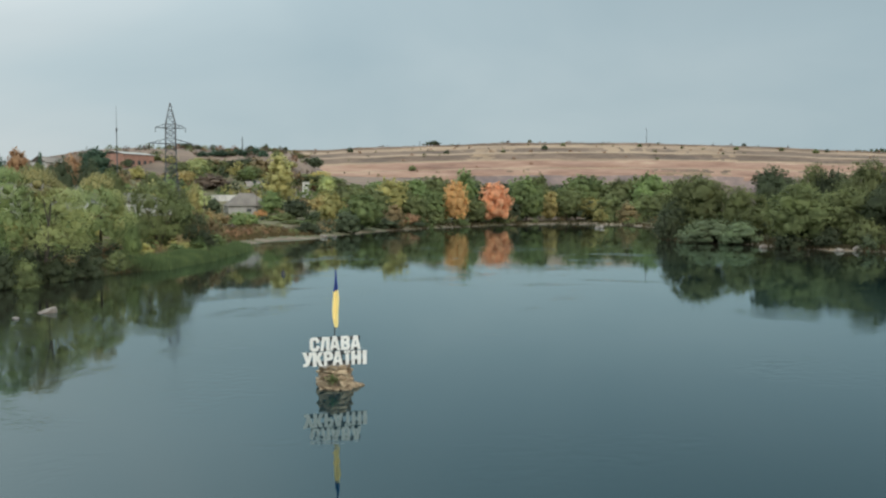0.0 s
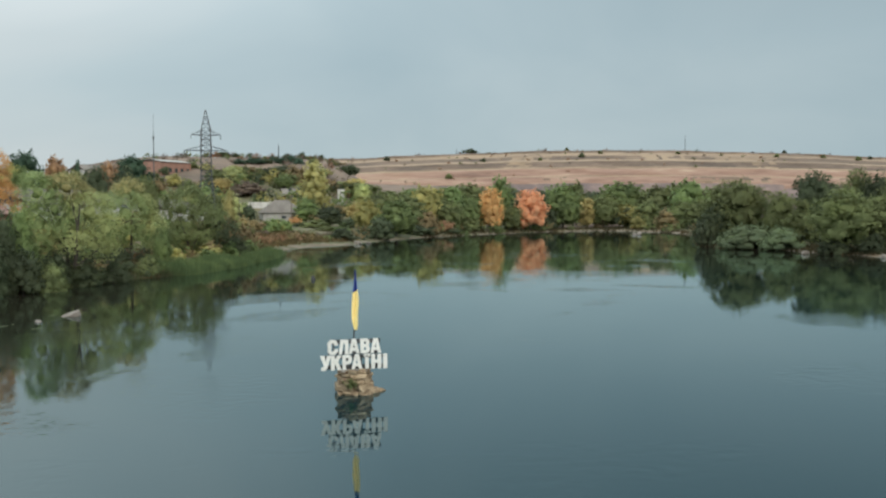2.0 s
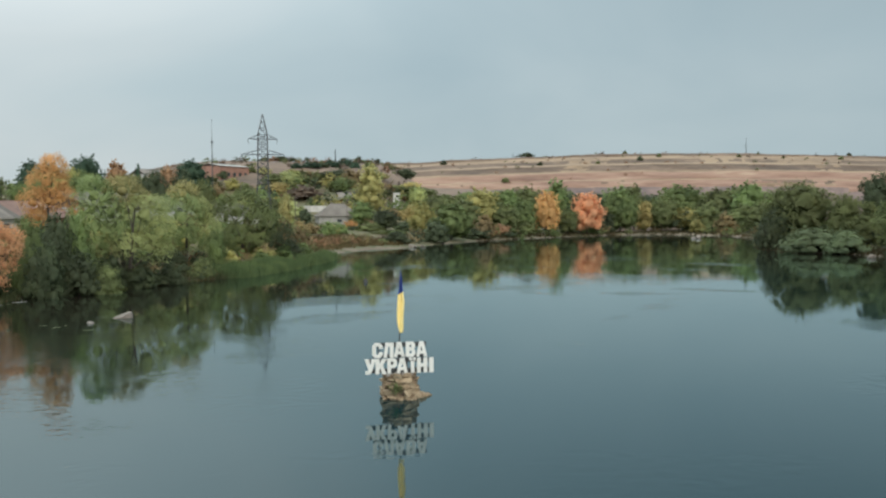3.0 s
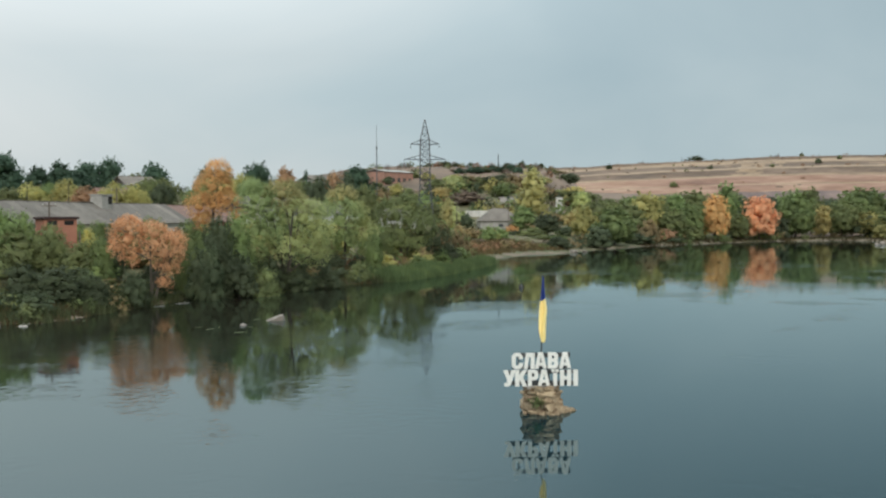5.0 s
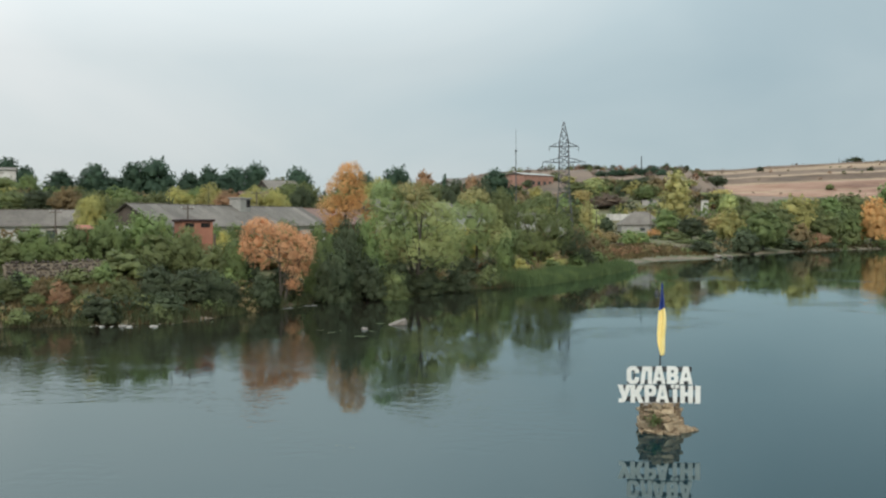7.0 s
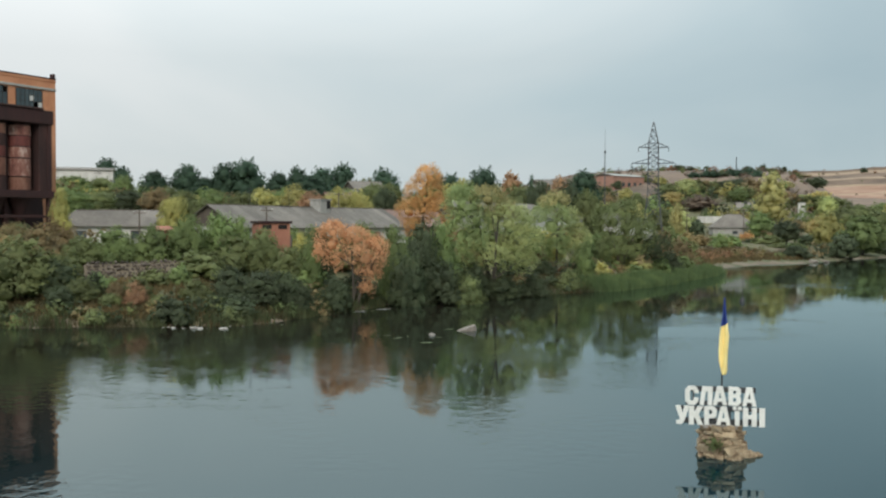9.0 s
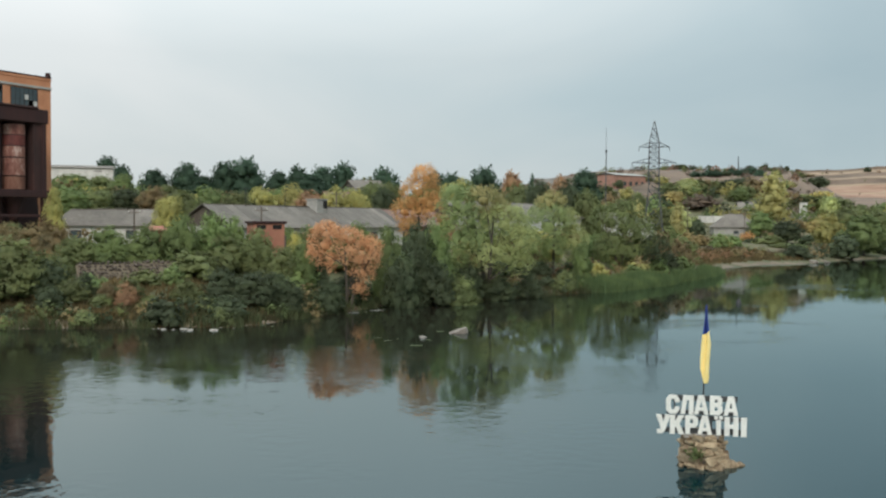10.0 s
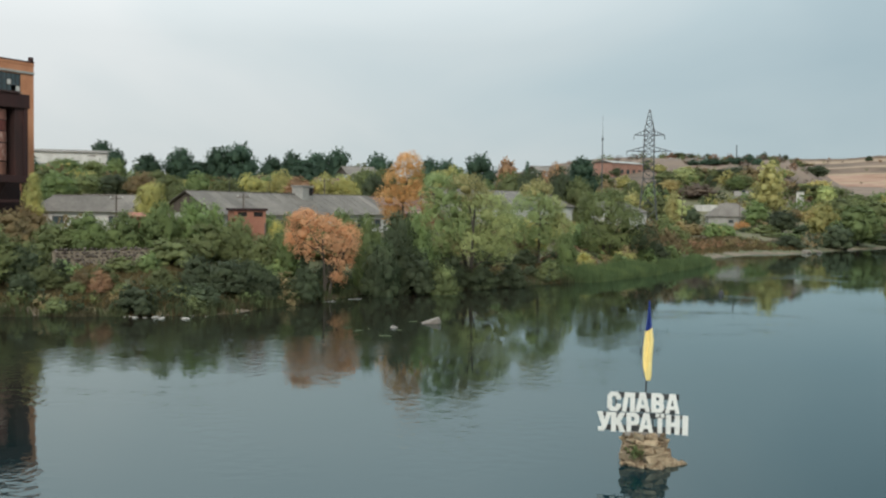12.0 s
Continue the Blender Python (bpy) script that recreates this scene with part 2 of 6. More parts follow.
def water_material():
    m = bpy.data.materials.new("river_water")
    m.use_nodes = True
    t = m.node_tree
    out = t.nodes["Material Output"]
    t.nodes.remove(t.nodes["Principled BSDF"])
    body = t.nodes.new("ShaderNodeBsdfDiffuse")
    surface = t.nodes.new("ShaderNodeBsdfGlossy")
    surface.inputs["Color"].default_value, surface.inputs["Roughness"].default_value = (0.85, 0.985, 1.0, 1), 0.025
    fresnel = t.nodes.new("ShaderNodeFresnel")
    fresnel.inputs["IOR"].default_value = 1.38
    gloss = t.nodes.new("ShaderNodeMixShader")
    link(t, fresnel.outputs[0], gloss.inputs[0])
    link(t, body.outputs[0], gloss.inputs[1])
    link(t, surface.outputs[0], gloss.inputs[2])
    link(t, gloss.outputs[0], out.inputs[0])
    coord = t.nodes.new("ShaderNodeTexCoord")
    deep = t.nodes.new("ShaderNodeAttribute")
    deep.attribute_name = "depth"
    tint = t.nodes.new("ShaderNodeTexNoise")
    tint.inputs["Scale"].default_value, tint.inputs["Detail"].default_value = 0.03, 3.0
    link(t, coord.outputs["Object"], tint.inputs["Vector"])
    col = ramp(t, [(0.2, (0.016, 0.013, 0.009)), (0.6, (0.010, 0.014, 0.012)), (1.0, (0.005, 0.013, 0.014))])
    link(t, maths(t, "ADD", deep.outputs["Fac"], maths(t, "MULTIPLY", maths(t, "SUBTRACT", tint.outputs[0], 0.5), 0.4)), col.inputs[0])
    # teal in the body colour stands in for sky reflection near the pier, fading upstream
    flow = t.nodes.new("ShaderNodeSeparateXYZ")
    link(t, coord.outputs["Object"], flow.inputs[0])
    near_teal = t.nodes.new("ShaderNodeMapRange")
    near_teal.inputs["From Min"].default_value, near_teal.inputs["From Max"].default_value = 115.0, 45.0
    link(t, flow.outputs[1], near_teal.inputs["Value"])
    # teal is kept off the west side, so reflections of the bank stay brown
    off_shore = t.nodes.new("ShaderNodeMapRange")
    off_shore.inputs["From Min"].default_value, off_shore.inputs["From Max"].default_value = -38.0, -12.0
    link(t, flow.outputs[0], off_shore.inputs["Value"])
    clear = t.nodes.new("ShaderNodeMixRGB")
    clear.inputs[2].default_value = (0.0005, 0.015, 0.021, 1)
    link(t, maths(t, "MULTIPLY", maths(t, "MULTIPLY", near_teal.outputs[0], off_shore.outputs[0]), maths(t, "MINIMUM", maths(t, "MAXIMUM", maths(t, "MULTIPLY", maths(t, "SUBTRACT", deep.outputs["Fac"], 0.28), 2.4), 0.0), 1.0)), clear.inputs[0])
    link(t, col.outputs[0], clear.inputs[1])
    link(t, clear.outputs[0], body.inputs["Color"])
    # small ripples, with calmer and livelier patches of current
    small = t.nodes.new("ShaderNodeTexNoise")
    small.inputs["Scale"].default_value, small.inputs["Detail"].default_value = 1.5, 3.0
    link(t, coord.outputs["Object"], small.inputs["Vector"])
    patch = t.nodes.new("ShaderNodeTexNoise")
    patch.inputs["Scale"].default_value, patch.inputs["Detail"].default_value = 0.06, 3.0
    patch.inputs["Distortion"].default_value = 1.5
    link(t, coord.outputs["Object"], patch.inputs["Vector"])
    # the current runs faster over the shallows off the west bank
    across = t.nodes.new("ShaderNodeSeparateXYZ")
    link(t, coord.outputs["Object"], across.inputs[0])
    shoal = t.nodes.new("ShaderNodeMapRange")
    shoal.inputs["From Min"].default_value, shoal.inputs["From Max"].default_value = -8.0, -40.0
    shoal.inputs["To Min"].default_value, shoal.inputs["To Max"].default_value = 0.0, 0.15
    link(t, across.outputs[0], shoal.inputs["Value"])
    calm = t.nodes.new("ShaderNodeMapRange")
    calm.inputs["From Min"].default_value, calm.inputs["From Max"].default_value = 70.0, 110.0
    calm.inputs["To Min"].default_value, calm.inputs["To Max"].default_value = 1.0, 0.0
    link(t, across.outputs[1], calm.inputs["Value"])
    lively = ramp(t, [(0.40, (0.03, 0.03, 0.03)), (0.55, (0.10, 0.10, 0.10)), (0.68, (0.7, 0.7, 0.7))])
    link(t, maths(t, "ADD", patch.outputs[0], maths(t, "MULTIPLY", shoal.outputs[0], calm.outputs[0])), lively.inputs[0])
    b = t.nodes.new("ShaderNodeBump")
    b.inputs["Distance"].default_value = 0.2
    link(t, maths(t, "MULTIPLY", lively.outputs[0], 0.20), b.inputs["Strength"])
    link(t, small.outputs[0], b.inputs["Height"])
    for node in (surface, fresnel):
        link(t, b.outputs[0], node.inputs["Normal"])
    return m


WATER = water_material()

# the river's outline and the lie of the land
RIVER = [(-260, -220), (-210, -20), (-120, 42), (-82, 60), (-64, 68), (-56, 74), (-51.5, 78), (-52, 92), (-52, 103), (-47, 113),
         (-44, 124), (-40, 134), (-38, 153), (-37, 176), (-41, 212), (-38, 235), (-30, 246), (-27, 268), (-15, 305), (3, 335),
         (24, 366), (47, 380), (64, 358), (69, 320), (64, 280), (54, 248), (51, 228), (61, 207), (66, 188), (71, 179), (78, 173), (110, 150), (165, 90), (200, -220)]


def shore_distance(x, y):
    """Metres from the water's edge, positive on land."""
    x, y = np.asarray(x, float), np.asarray(y, float)
    best, inside = np.full(x.shape, 1e9), np.zeros(x.shape, bool)
    n = len(RIVER)
    for i in range(n):
        (ax, ay), (bx, by) = RIVER[i], RIVER[(i + 1) % n]
        dx, dy = bx - ax, by - ay
        s = np.clip(((x - ax) * dx + (y - ay) * dy) / (dx * dx + dy * dy), 0, 1)
        best = np.minimum(best, np.hypot(x - ax - s * dx, y - ay - s * dy))
        with np.errstate(divide="ignore", invalid="ignore"):
            cross = ((ay > y) != (by > y)) & (x < dx * (y - ay) / (dy if dy else 1e-9) + ax)
        inside ^= cross
    return np.where(inside, -best, best)


def smooth(a, b, v):
    s = np.clip((np.asarray(v, float) - a) / (b - a), 0, 1)
    return s * s * (3 - 2 * s)


def wobble(x, y, size):
    """Soft deterministic unevenness, about -1 to 1."""
    x, y = np.asarray(x, float) / size, np.asarray(y, float) / size
    return (np.sin(x * 1.7 + 1.3 * np.sin(y * 1.1 + 0.4)) + np.sin(y * 2.1 + 1.1 * np.sin(x * 0.9 + 2.0)) + np.sin((x + y) * 3.3)) / 3


def ground_z(x, y):
    x, y = np.asarray(x, float), np.asarray(y, float)
    d = shore_distance(x, y) + 1.2 * wobble(x, y, 5.0)
    west = np.interp(d, [-14, -3, 0, 3, 10, 25, 50, 110, 200, 330, 600, 2000], [-2.2, -0.8, 0, 0.6, 1.9, 4.3, 6.0, 11.5, 17.5, 23, 31, 40])
    flat = np.interp(d, [-14, -3, 0, 3, 20, 60, 200, 800, 3000], [-2.2, -0.8, 0, 0.5, 1.4, 2.5, 5, 9, 20])
    # the west bank rises; beyond the beach and on the east bank the land stays low
    low = np.maximum(smooth(-60, 20, x), smooth(185, 215, y) * smooth(100, 30, d) * 0.55)
    low = low * (1 - smooth(420, 520, y) * smooth(40, -60, x))
    z = west * (1 - low) + flat * low
    z = z + smooth(6, 40, d) * 0.35 * wobble(x, y, 9.0) + smooth(80, 300, d) * 1.2 * wobble(x, y, 60.0)
    # open hillside beyond the pylon
    z = z + 17 * smooth(330, 510, y) * smooth(10, -24, x + 0.118 * y) * smooth(-215, -165, x)
    # far wooded ridge to the east
    return z + 80 * smooth(780, 930, x) * smooth(1850, 2150, y)


def gz(x, y):
    return float(ground_z(np.array([x]), np.array([y]))[0])


# meshes and things
def mesh_from(name, verts, faces, mats, smooth_shade=False, face_mats=None):
    me = bpy.data.meshes.new(name)
    me.from_pydata([tuple(v) for v in verts], [], [tuple(f) for f in faces])
    for m in mats:
        me.materials.append(m)
    if face_mats is not None:
        me.polygons.foreach_set("material_index", np.asarray(face_mats, np.int32))
    if smooth_shade:
        me.polygons.foreach_set("use_smooth", np.ones(len(me.polygons), bool))
    me.update()
    return me


def thing(name, x, y, z, label, category, group="", turn=0.0, kind=""):
    ob = new(name)
    ob.empty_display_size = 0.2
    ob.matrix_basis = pose(x, y, z, 0, 0, turn)
    return tagged(ob, label, category, group, kind)


def part(name, bm, mat, parent, label="", shade=False):
    """Links a bmesh as one mesh object under a thing or a part."""
    me = bpy.data.meshes.new(name)
    bm.normal_update()
    bm.to_mesh(me)
    bm.free()
    if mat:
        me.materials.append(mat)
    if shade:
        me.polygons.foreach_set("use_smooth", np.ones(len(me.polygons), bool))
    ob = new(name, me)
    ob.parent = parent
    if label:
        ob["label"] = label
    return ob


def box(sx, sy, sz, at=(0, 0, 0), bevel=0.0, turn=(0, 0, 0), bm=None, taper=1.0):
    """A box standing on at, bevelled, its top narrowed by taper."""
    own = bmesh.new()
    bmesh.ops.create_cube(own, size=1)
    for v in own.verts:
        k = taper if v.co.z > 0 else 1.0
        v.co = Vector((v.co.x * sx * k, v.co.y * sy * k, (v.co.z + 0.5) * sz))
    if bevel:
        bmesh.ops.bevel(own, geom=own.edges[:], offset=bevel, segments=1, affect="EDGES")
    own.transform(pose(*at, *turn))
    if bm is None:
        return own
    me = bpy.data.meshes.new("tmp")
    own.to_mesh(me)
    own.free()
    bm.from_mesh(me)
    bpy.data.meshes.remove(me)
    return bm


def bar(a, b, r, bm=None, sides=4, r2=None):
    """A straight rod from a to b."""
    bm = bm or bmesh.new()
    a, b = Vector(a), Vector(b)
    made = bmesh.ops.create_cone(bm, cap_ends=True, segments=sides, radius1=r, radius2=r if r2 is None else r2, depth=(b - a).length)
    turn = (b - a).to_track_quat("Z", "Y").to_matrix().to_4x4()
    bmesh.ops.transform(bm, matrix=Matrix.Translation((a + b) / 2) @ turn, verts=made["verts"])
    return bm


def slab(corners, thick, bm=None):
    """A sheet through four corners, thickened downwards."""
    bm = bm or bmesh.new()
    top = [bm.verts.new(c) for c in corners]
    low = [bm.verts.new((c[0], c[1], c[2] - thick)) for c in corners]
    bm.faces.new(top)
    bm.faces.new(low[::-1])
    for i in range(4):
        j = (i + 1) % 4
        bm.faces.new((top[j], top[i], low[i], low[j]))
    return bm


def rock_mesh(name, seed, sx, sy, sz, mat, rough=0.22, sub=2):
    bm = bmesh.new()
    bmesh.ops.create_icosphere(bm, subdivisions=sub, radius=0.5)
    off = Vector((seed * 3.1, seed * 1.7, seed * 0.9))
    for v in bm.verts:
        k = 1 + rough * 2 * noise.noise(v.co * 2.2 + off) + rough * noise.noise(v.co * 5 + off)
        c = v.co * k
        c.z = max(c.z, -0.32)
        v.co = Vector((c.x * sx, c.y * sy, (c.z + 0.3) * sz))
    me = bpy.data.meshes.new(name)
    bm.to_mesh(me)
    bm.free()
    me.materials.append(mat)
    return me


# ground, water, hill
def build_ground():
    xs = np.unique(np.concatenate([np.linspace(-3000, -400, 14), np.arange(-400, -140, 12), np.arange(-140, 140, 2.5), np.arange(140, 420, 14), np.linspace(420, 3000, 44)]))
    ys = np.unique(np.concatenate([np.linspace(-1500, -240, 8), np.arange(-240, 50, 15), np.arange(50, 400, 2.5), np.arange(400, 720, 12), np.arange(720, 1100, 40), np.linspace(1100, 4600, 44)]))
    gx, gy = np.meshgrid(xs, ys)
    zz = ground_z(gx, gy)
    verts = np.stack([gx.ravel(), gy.ravel(), zz.ravel()], 1)
    w, h = len(xs), len(ys)
    idx = np.arange(w * h).reshape(h, w)
    faces = np.stack([idx[:-1, :-1], idx[:-1, 1:], idx[1:, 1:], idx[1:, :-1]], -1).reshape(-1, 4)
    d = shore_distance(gx, gy)
    fx, fy = gx[:-1, :-1].ravel(), gy[:-1, :-1].ravel()
    fd = d[:-1, :-1].ravel()
    beach = (fd < 1.6 + 1.6 * wobble(fx, fy, 7)) | ((fd < 4 + 3 * wobble(fx, fy, 5)) & (fx > -75) & (fx < -20) & (fy > 206) & (fy < 236))
    ob = new("ground", mesh_from("ground", verts.tolist(), faces.tolist(), [EARTH, SAND, DRY_SLOPE], True, np.where(fy > 385 + 25 * wobble(fx, fy, 40), 2, beach)))
    tagged(ob, "uneven river banks of dry grass and bare earth", "ground", kind="structure")


build_ground()


def build_water():
    """The river's surface, which knows how deep the bed lies under it."""
    xs, ys = np.linspace(-420, 420, 169), np.linspace(-235, 395, 169)
    gx, gy = np.meshgrid(xs, ys)
    w = len(xs)
    idx = np.arange(w * w).reshape(w, w)
    faces = np.stack([idx[:-1, :-1], idx[:-1, 1:], idx[1:, 1:], idx[1:, :-1]], -1).reshape(-1, 4)
    me = mesh_from("water", np.stack([gx.ravel(), gy.ravel(), 0 * gx.ravel()], 1).tolist(), faces.tolist(), [WATER], True)
    depth = me.attributes.new("depth", "FLOAT", "POINT")
    depth.data.foreach_set("value", np.clip(-shore_distance(gx, gy) / 80, 0, 1).ravel().astype(np.float32))
    tagged(new("water", me), "calm dark teal river reflecting banks and sky", "river", kind="structure")


build_water()


HILL_SIZE = 2.7


def build_hill():
    """The terraced quarry hill across the river: benches, spoil slopes and a rock foot."""
    # setback from the foot, height, surface of the strip above it
    rows = [(0, 2, 0), (4, 14, 0), (9, 22.6, 1), (14, 26.8, 2), (15.5, 27.4, 1), (21, 31.6, 2), (24, 32.8, 3), (31, 36.2, 2), (42, 37.8, 3), (50, 40.3, 2),
            (66, 43.2, 3), (68, 44.6, 3), (73, 44.9, 2), (330, 43.0, 2)]
    xs = np.arange(-170, 520, 1.8)
    sub = 4
    verts, prof = [], []
    for (s0, z0, m0), (s1, z1, _) in zip(rows, rows[1:]):
        for k in range(sub):
            prof.append((s0 + (s1 - s0) * k / sub, z0 + (z1 - z0) * k / sub, m0))
    prof.append(rows[-1])
    n = len(prof)
    crest = np.interp(xs, [-170, -70, -30, 23, 53, 129, 182, 217, 245, 330, 520], [39.0, 39.6, 41.5, 43.2, 43.5, 42.0, 39.7, 37.6, 36.0, 30, 14]) / 44.8
    rise = smooth(-170, -125, xs)
    foot = np.interp(xs, [-170, 0, 200, 520], [540, 545, 520, 420]) + 5 * wobble(xs, 0, 60) + 1.5 * wobble(xs, 50, 12)
    for i, x in enumerate(xs):
        for j, (s, z, m) in enumerate(prof):
            jit = 0.35 * float(wobble(x, (j // sub) * 40.0, 22.0)) + 0.16 * float(wobble(x, j * 17.0, 4.0))
            yy = foot[i] + s + 1.2 * float(wobble(x, z * 6.0, 13.0))
            px, py = HILL_SIZE * x, 5 + HILL_SIZE * (yy - 5)
            base = gz(px, py) - 1.0
            top = 9 + HILL_SIZE * (z * crest[i] + jit * min(1.0, z / 10) - 9)
            verts.append((px, py, base + (max(top, base) - base) * float(rise[i])))
    faces, mats = [], []
    for i in range(len(xs) - 1):
        for j in range(n - 1):
            faces.append((i * n + j, (i + 1) * n + j, (i + 1) * n + j + 1, i * n + j + 1))
            kind, x, row = prof[j][2], xs[i], j // sub
            ragged = 0.35 * wobble(x, j * 9.0, 5.0)
            # grass breaks through the scrub banks in long gaps, rills of scrub run down the red slopes
            if kind == 3 and row < 10 and wobble(x, row * 31.0, 34.0) + ragged > 0.42:
                kind = 2
            elif kind == 1 and wobble(x, row * 23.0, 40.0) + ragged > 0.62:
                kind = 3 if j % sub > 1 else 2
            elif kind == 0 and j % n > 6 and wobble(x, 77.0, 30.0) + ragged > 0.3:
                kind = 1
            mats.append(kind)
    ob = new("hill", mesh_from("hill", verts, faces, [HILL_ROCK, HILL_RED, HILL_PALE, HILL_SCRUB], True, mats))
    tagged(ob, "terraced quarry hill of red earth and pale dry grass", "hill", kind="structure")


build_hill()


def hill_z(x, y):
    """The height of the hill's surface at a place."""
    bpy.context.view_layer.update()
    hill = bpy.data.objects["hill"]
    hit, place, _, _ = hill.ray_cast(Vector((x, y, 400)), Vector((0, 0, -1)))
    return place.z if hit else gz(x, y)


# trees and shrubs
def unit(v):
    return v / (np.linalg.norm(v, axis=1)[:, None] + 1e-9)


def leaf_cloud(rng, lobes, count, size, hearts=None, tuft=10, droop=0.0, mid=None, spray=2.6):
    """Tufts of leaves on twig ends over the crown's lobes. hearts: the middle that each lobe's twigs grow away from; mid: the crown's."""
    cen, rad = np.array([l[0] for l in lobes], float), np.array([l[1] for l in lobes], float)
    heart = cen if hearts is None else np.asarray(hearts, float)
    area = (rad ** 2).sum(1)
    want = count // tuft
    pick = rng.choice(len(lobes), size=want * 4, p=area / area.sum())
    v = unit(rng.normal(size=(len(pick), 3)))
    v[:, 2] = np.where((v[:, 2] < -0.3) & (rng.random(len(v)) < 0.6), -v[:, 2], v[:, 2])
    r = np.where(rng.random(len(v)) < 0.22, rng.uniform(0.45, 0.9, len(v)), np.clip(rng.normal(0.98, 0.08, len(v)), 0.7, 1.12))
    c = cen[pick] + v * rad[pick] * r[:, None]
    deep = np.zeros(len(c), bool)
    for q, k in zip(cen, rad):
        deep |= (((c - q) / k) ** 2).sum(1) < 0.5
    keep = (~deep | (rng.random(len(c)) < 0.12)) & (c[:, 2] > 0.03)
    c, v, pick = c[keep][:want], v[keep][:want], pick[keep][:want]
    out = unit(c - heart[pick])
    twig = unit(out * 0.6 + np.array([0, 0, 0.55 - droop]) + rng.normal(size=c.shape) * 0.45)
    reach = size * spray * rng.uniform(0.6, 1.5, len(c))
    broad = out if mid is None else unit(c - np.asarray(mid, float))
    shade = unit(broad * 0.6 + out * 0.55 + rng.normal(size=c.shape) * 0.15)
    n = len(c) * tuft
    own = np.repeat(np.arange(len(c)), tuft)
    s = rng.uniform(-0.5, 1.0, n)
    p = c[own] + twig[own] * (reach[own] * s)[:, None] + np.clip(rng.normal(size=(n, 3)), -1.6, 1.6) * (reach[own] * 0.24 * (1.15 - s * 0.85))[:, None]
    p[:, 2] = np.maximum(p[:, 2], 0.02)
    soft = unit(shade[own] + rng.normal(size=(n, 3)) * 0.05)
    nor = unit(soft + rng.normal(size=(n, 3)) * 0.3)
    a = unit(np.cross(nor, rng.normal(size=(n, 3))) + twig[own] * 0.4)
    b = np.cross(nor, a)
    ln = size * rng.uniform(0.6, 1.35, n)[:, None]
    wd = ln * rng.uniform(0.6, 1.0, n)[:, None]
    verts = np.stack([p - a * ln * 0.5, p - b * wd * 0.5, p + a * ln * 0.5, p + b * wd * 0.5], 1).reshape(-1, 3)
    return verts, np.arange(4 * n).reshape(n, 4), np.repeat(soft, 4, axis=0)


def lump_grid():
    """A unit sphere of 24 quads, made by rounding a cube."""
    index, verts, faces = {}, [], []
    for axis in range(3):
        for side in (-1, 1):
            def corner(i, j):
                c = [0.0, 0.0, 0.0]
                c[axis], c[(axis + 1) % 3], c[(axis + 2) % 3] = side, math.tan(radians(-45 + 45 * i)), math.tan(radians(-45 + 45 * j))
                v = Vector(c).normalized()
                key = tuple(round(q, 4) for q in v)
                if key not in index:
                    index[key] = len(verts)
                    verts.append(v[:])
                return index[key]
            for i in range(2):
                for j in range(2):
                    f = [corner(i, j), corner(i + 1, j), corner(i + 1, j + 1), corner(i, j + 1)]
                    faces.append(f if side > 0 else f[::-1])
    return np.array(verts), np.array(faces)


LUMP_VERTS, LUMP_FACES = lump_grid()


def lumps(rng, billows):
    """The closed, uneven inner mass of each billow, which its leaves lie on."""
    verts, faces, normals = [], [], []
    for k, (place, radii) in enumerate(billows):
        q = LUMP_VERTS * rng.uniform(0.84, 1.14, (len(LUMP_VERTS), 1))
        p = q * np.asarray(radii) + np.asarray(place)
        p[:, 2] = np.maximum(p[:, 2], 0.02)
        verts.append(p)
        faces.append(LUMP_FACES + k * len(LUMP_VERTS))
        normals.append(unit(LUMP_VERTS + np.array([0, 0, 0.2]) + rng.normal(0, 0.12, LUMP_VERTS.shape)))
    return np.concatenate(verts), np.concatenate(faces), np.concatenate(normals)


def fast_mesh(name, verts, faces, mat, normals=None):
    me = bpy.data.meshes.new(name)
    n, k = len(faces), faces.shape[1]
    me.vertices.add(len(verts))
    me.vertices.foreach_set("co", np.asarray(verts, np.float32).ravel())
    me.loops.add(n * k)
    me.loops.foreach_set("vertex_index", np.asarray(faces, np.int32).ravel())
    me.polygons.add(n)
    me.polygons.foreach_set("loop_start", np.arange(0, n * k, k, dtype=np.int32))
    if mat:
        me.materials.append(mat)
    me.update(calc_edges=True)
    if normals is not None:
        me.polygons.foreach_set("use_smooth", np.ones(n, bool))
        me.normals_split_custom_set_from_vertices(normals.tolist())
    return me


def limbs(rng, lobes, height, base_r, stems=1, reach_out=6):
    """A tapered, slightly bent trunk (or several stems) with limbs reaching into the lobes."""
    bm = bmesh.new()
    for s in range(stems):
        ang = rng.uniform(0, 6.28)
        lean = Vector((math.cos(ang), math.sin(ang), 0)) * (0.06 if stems == 1 else 0.3) * height
        foot = Vector((math.cos(ang), math.sin(ang), 0)) * (0 if stems == 1 else base_r * 1.5)
        pts = [foot + lean * (k / 4) ** 1.5 + Vector((0, 0, -0.3 + height * 0.72 * k / 4)) for k in range(5)]
        for k in range(4):
            bar(pts[k], pts[k + 1], base_r * (1 - 0.2 * k), bm, 6, base_r * (0.8 - 0.2 * k) + 0.01)
        for c, q in lobes[s::stems][:reach_out]:
            k = 1 + int(rng.integers(0, 3))
            mid = pts[k] * 0.45 + Vector(c) * 0.55 + Vector((0, 0, 0.05 * height))
            bar(pts[k], mid, base_r * 0.38, bm, 5, base_r * 0.22)
            bar(mid, Vector(c) + Vector((0, 0, q[2] * 0.4)), base_r * 0.22, bm, 4, base_r * 0.06)
    return bm


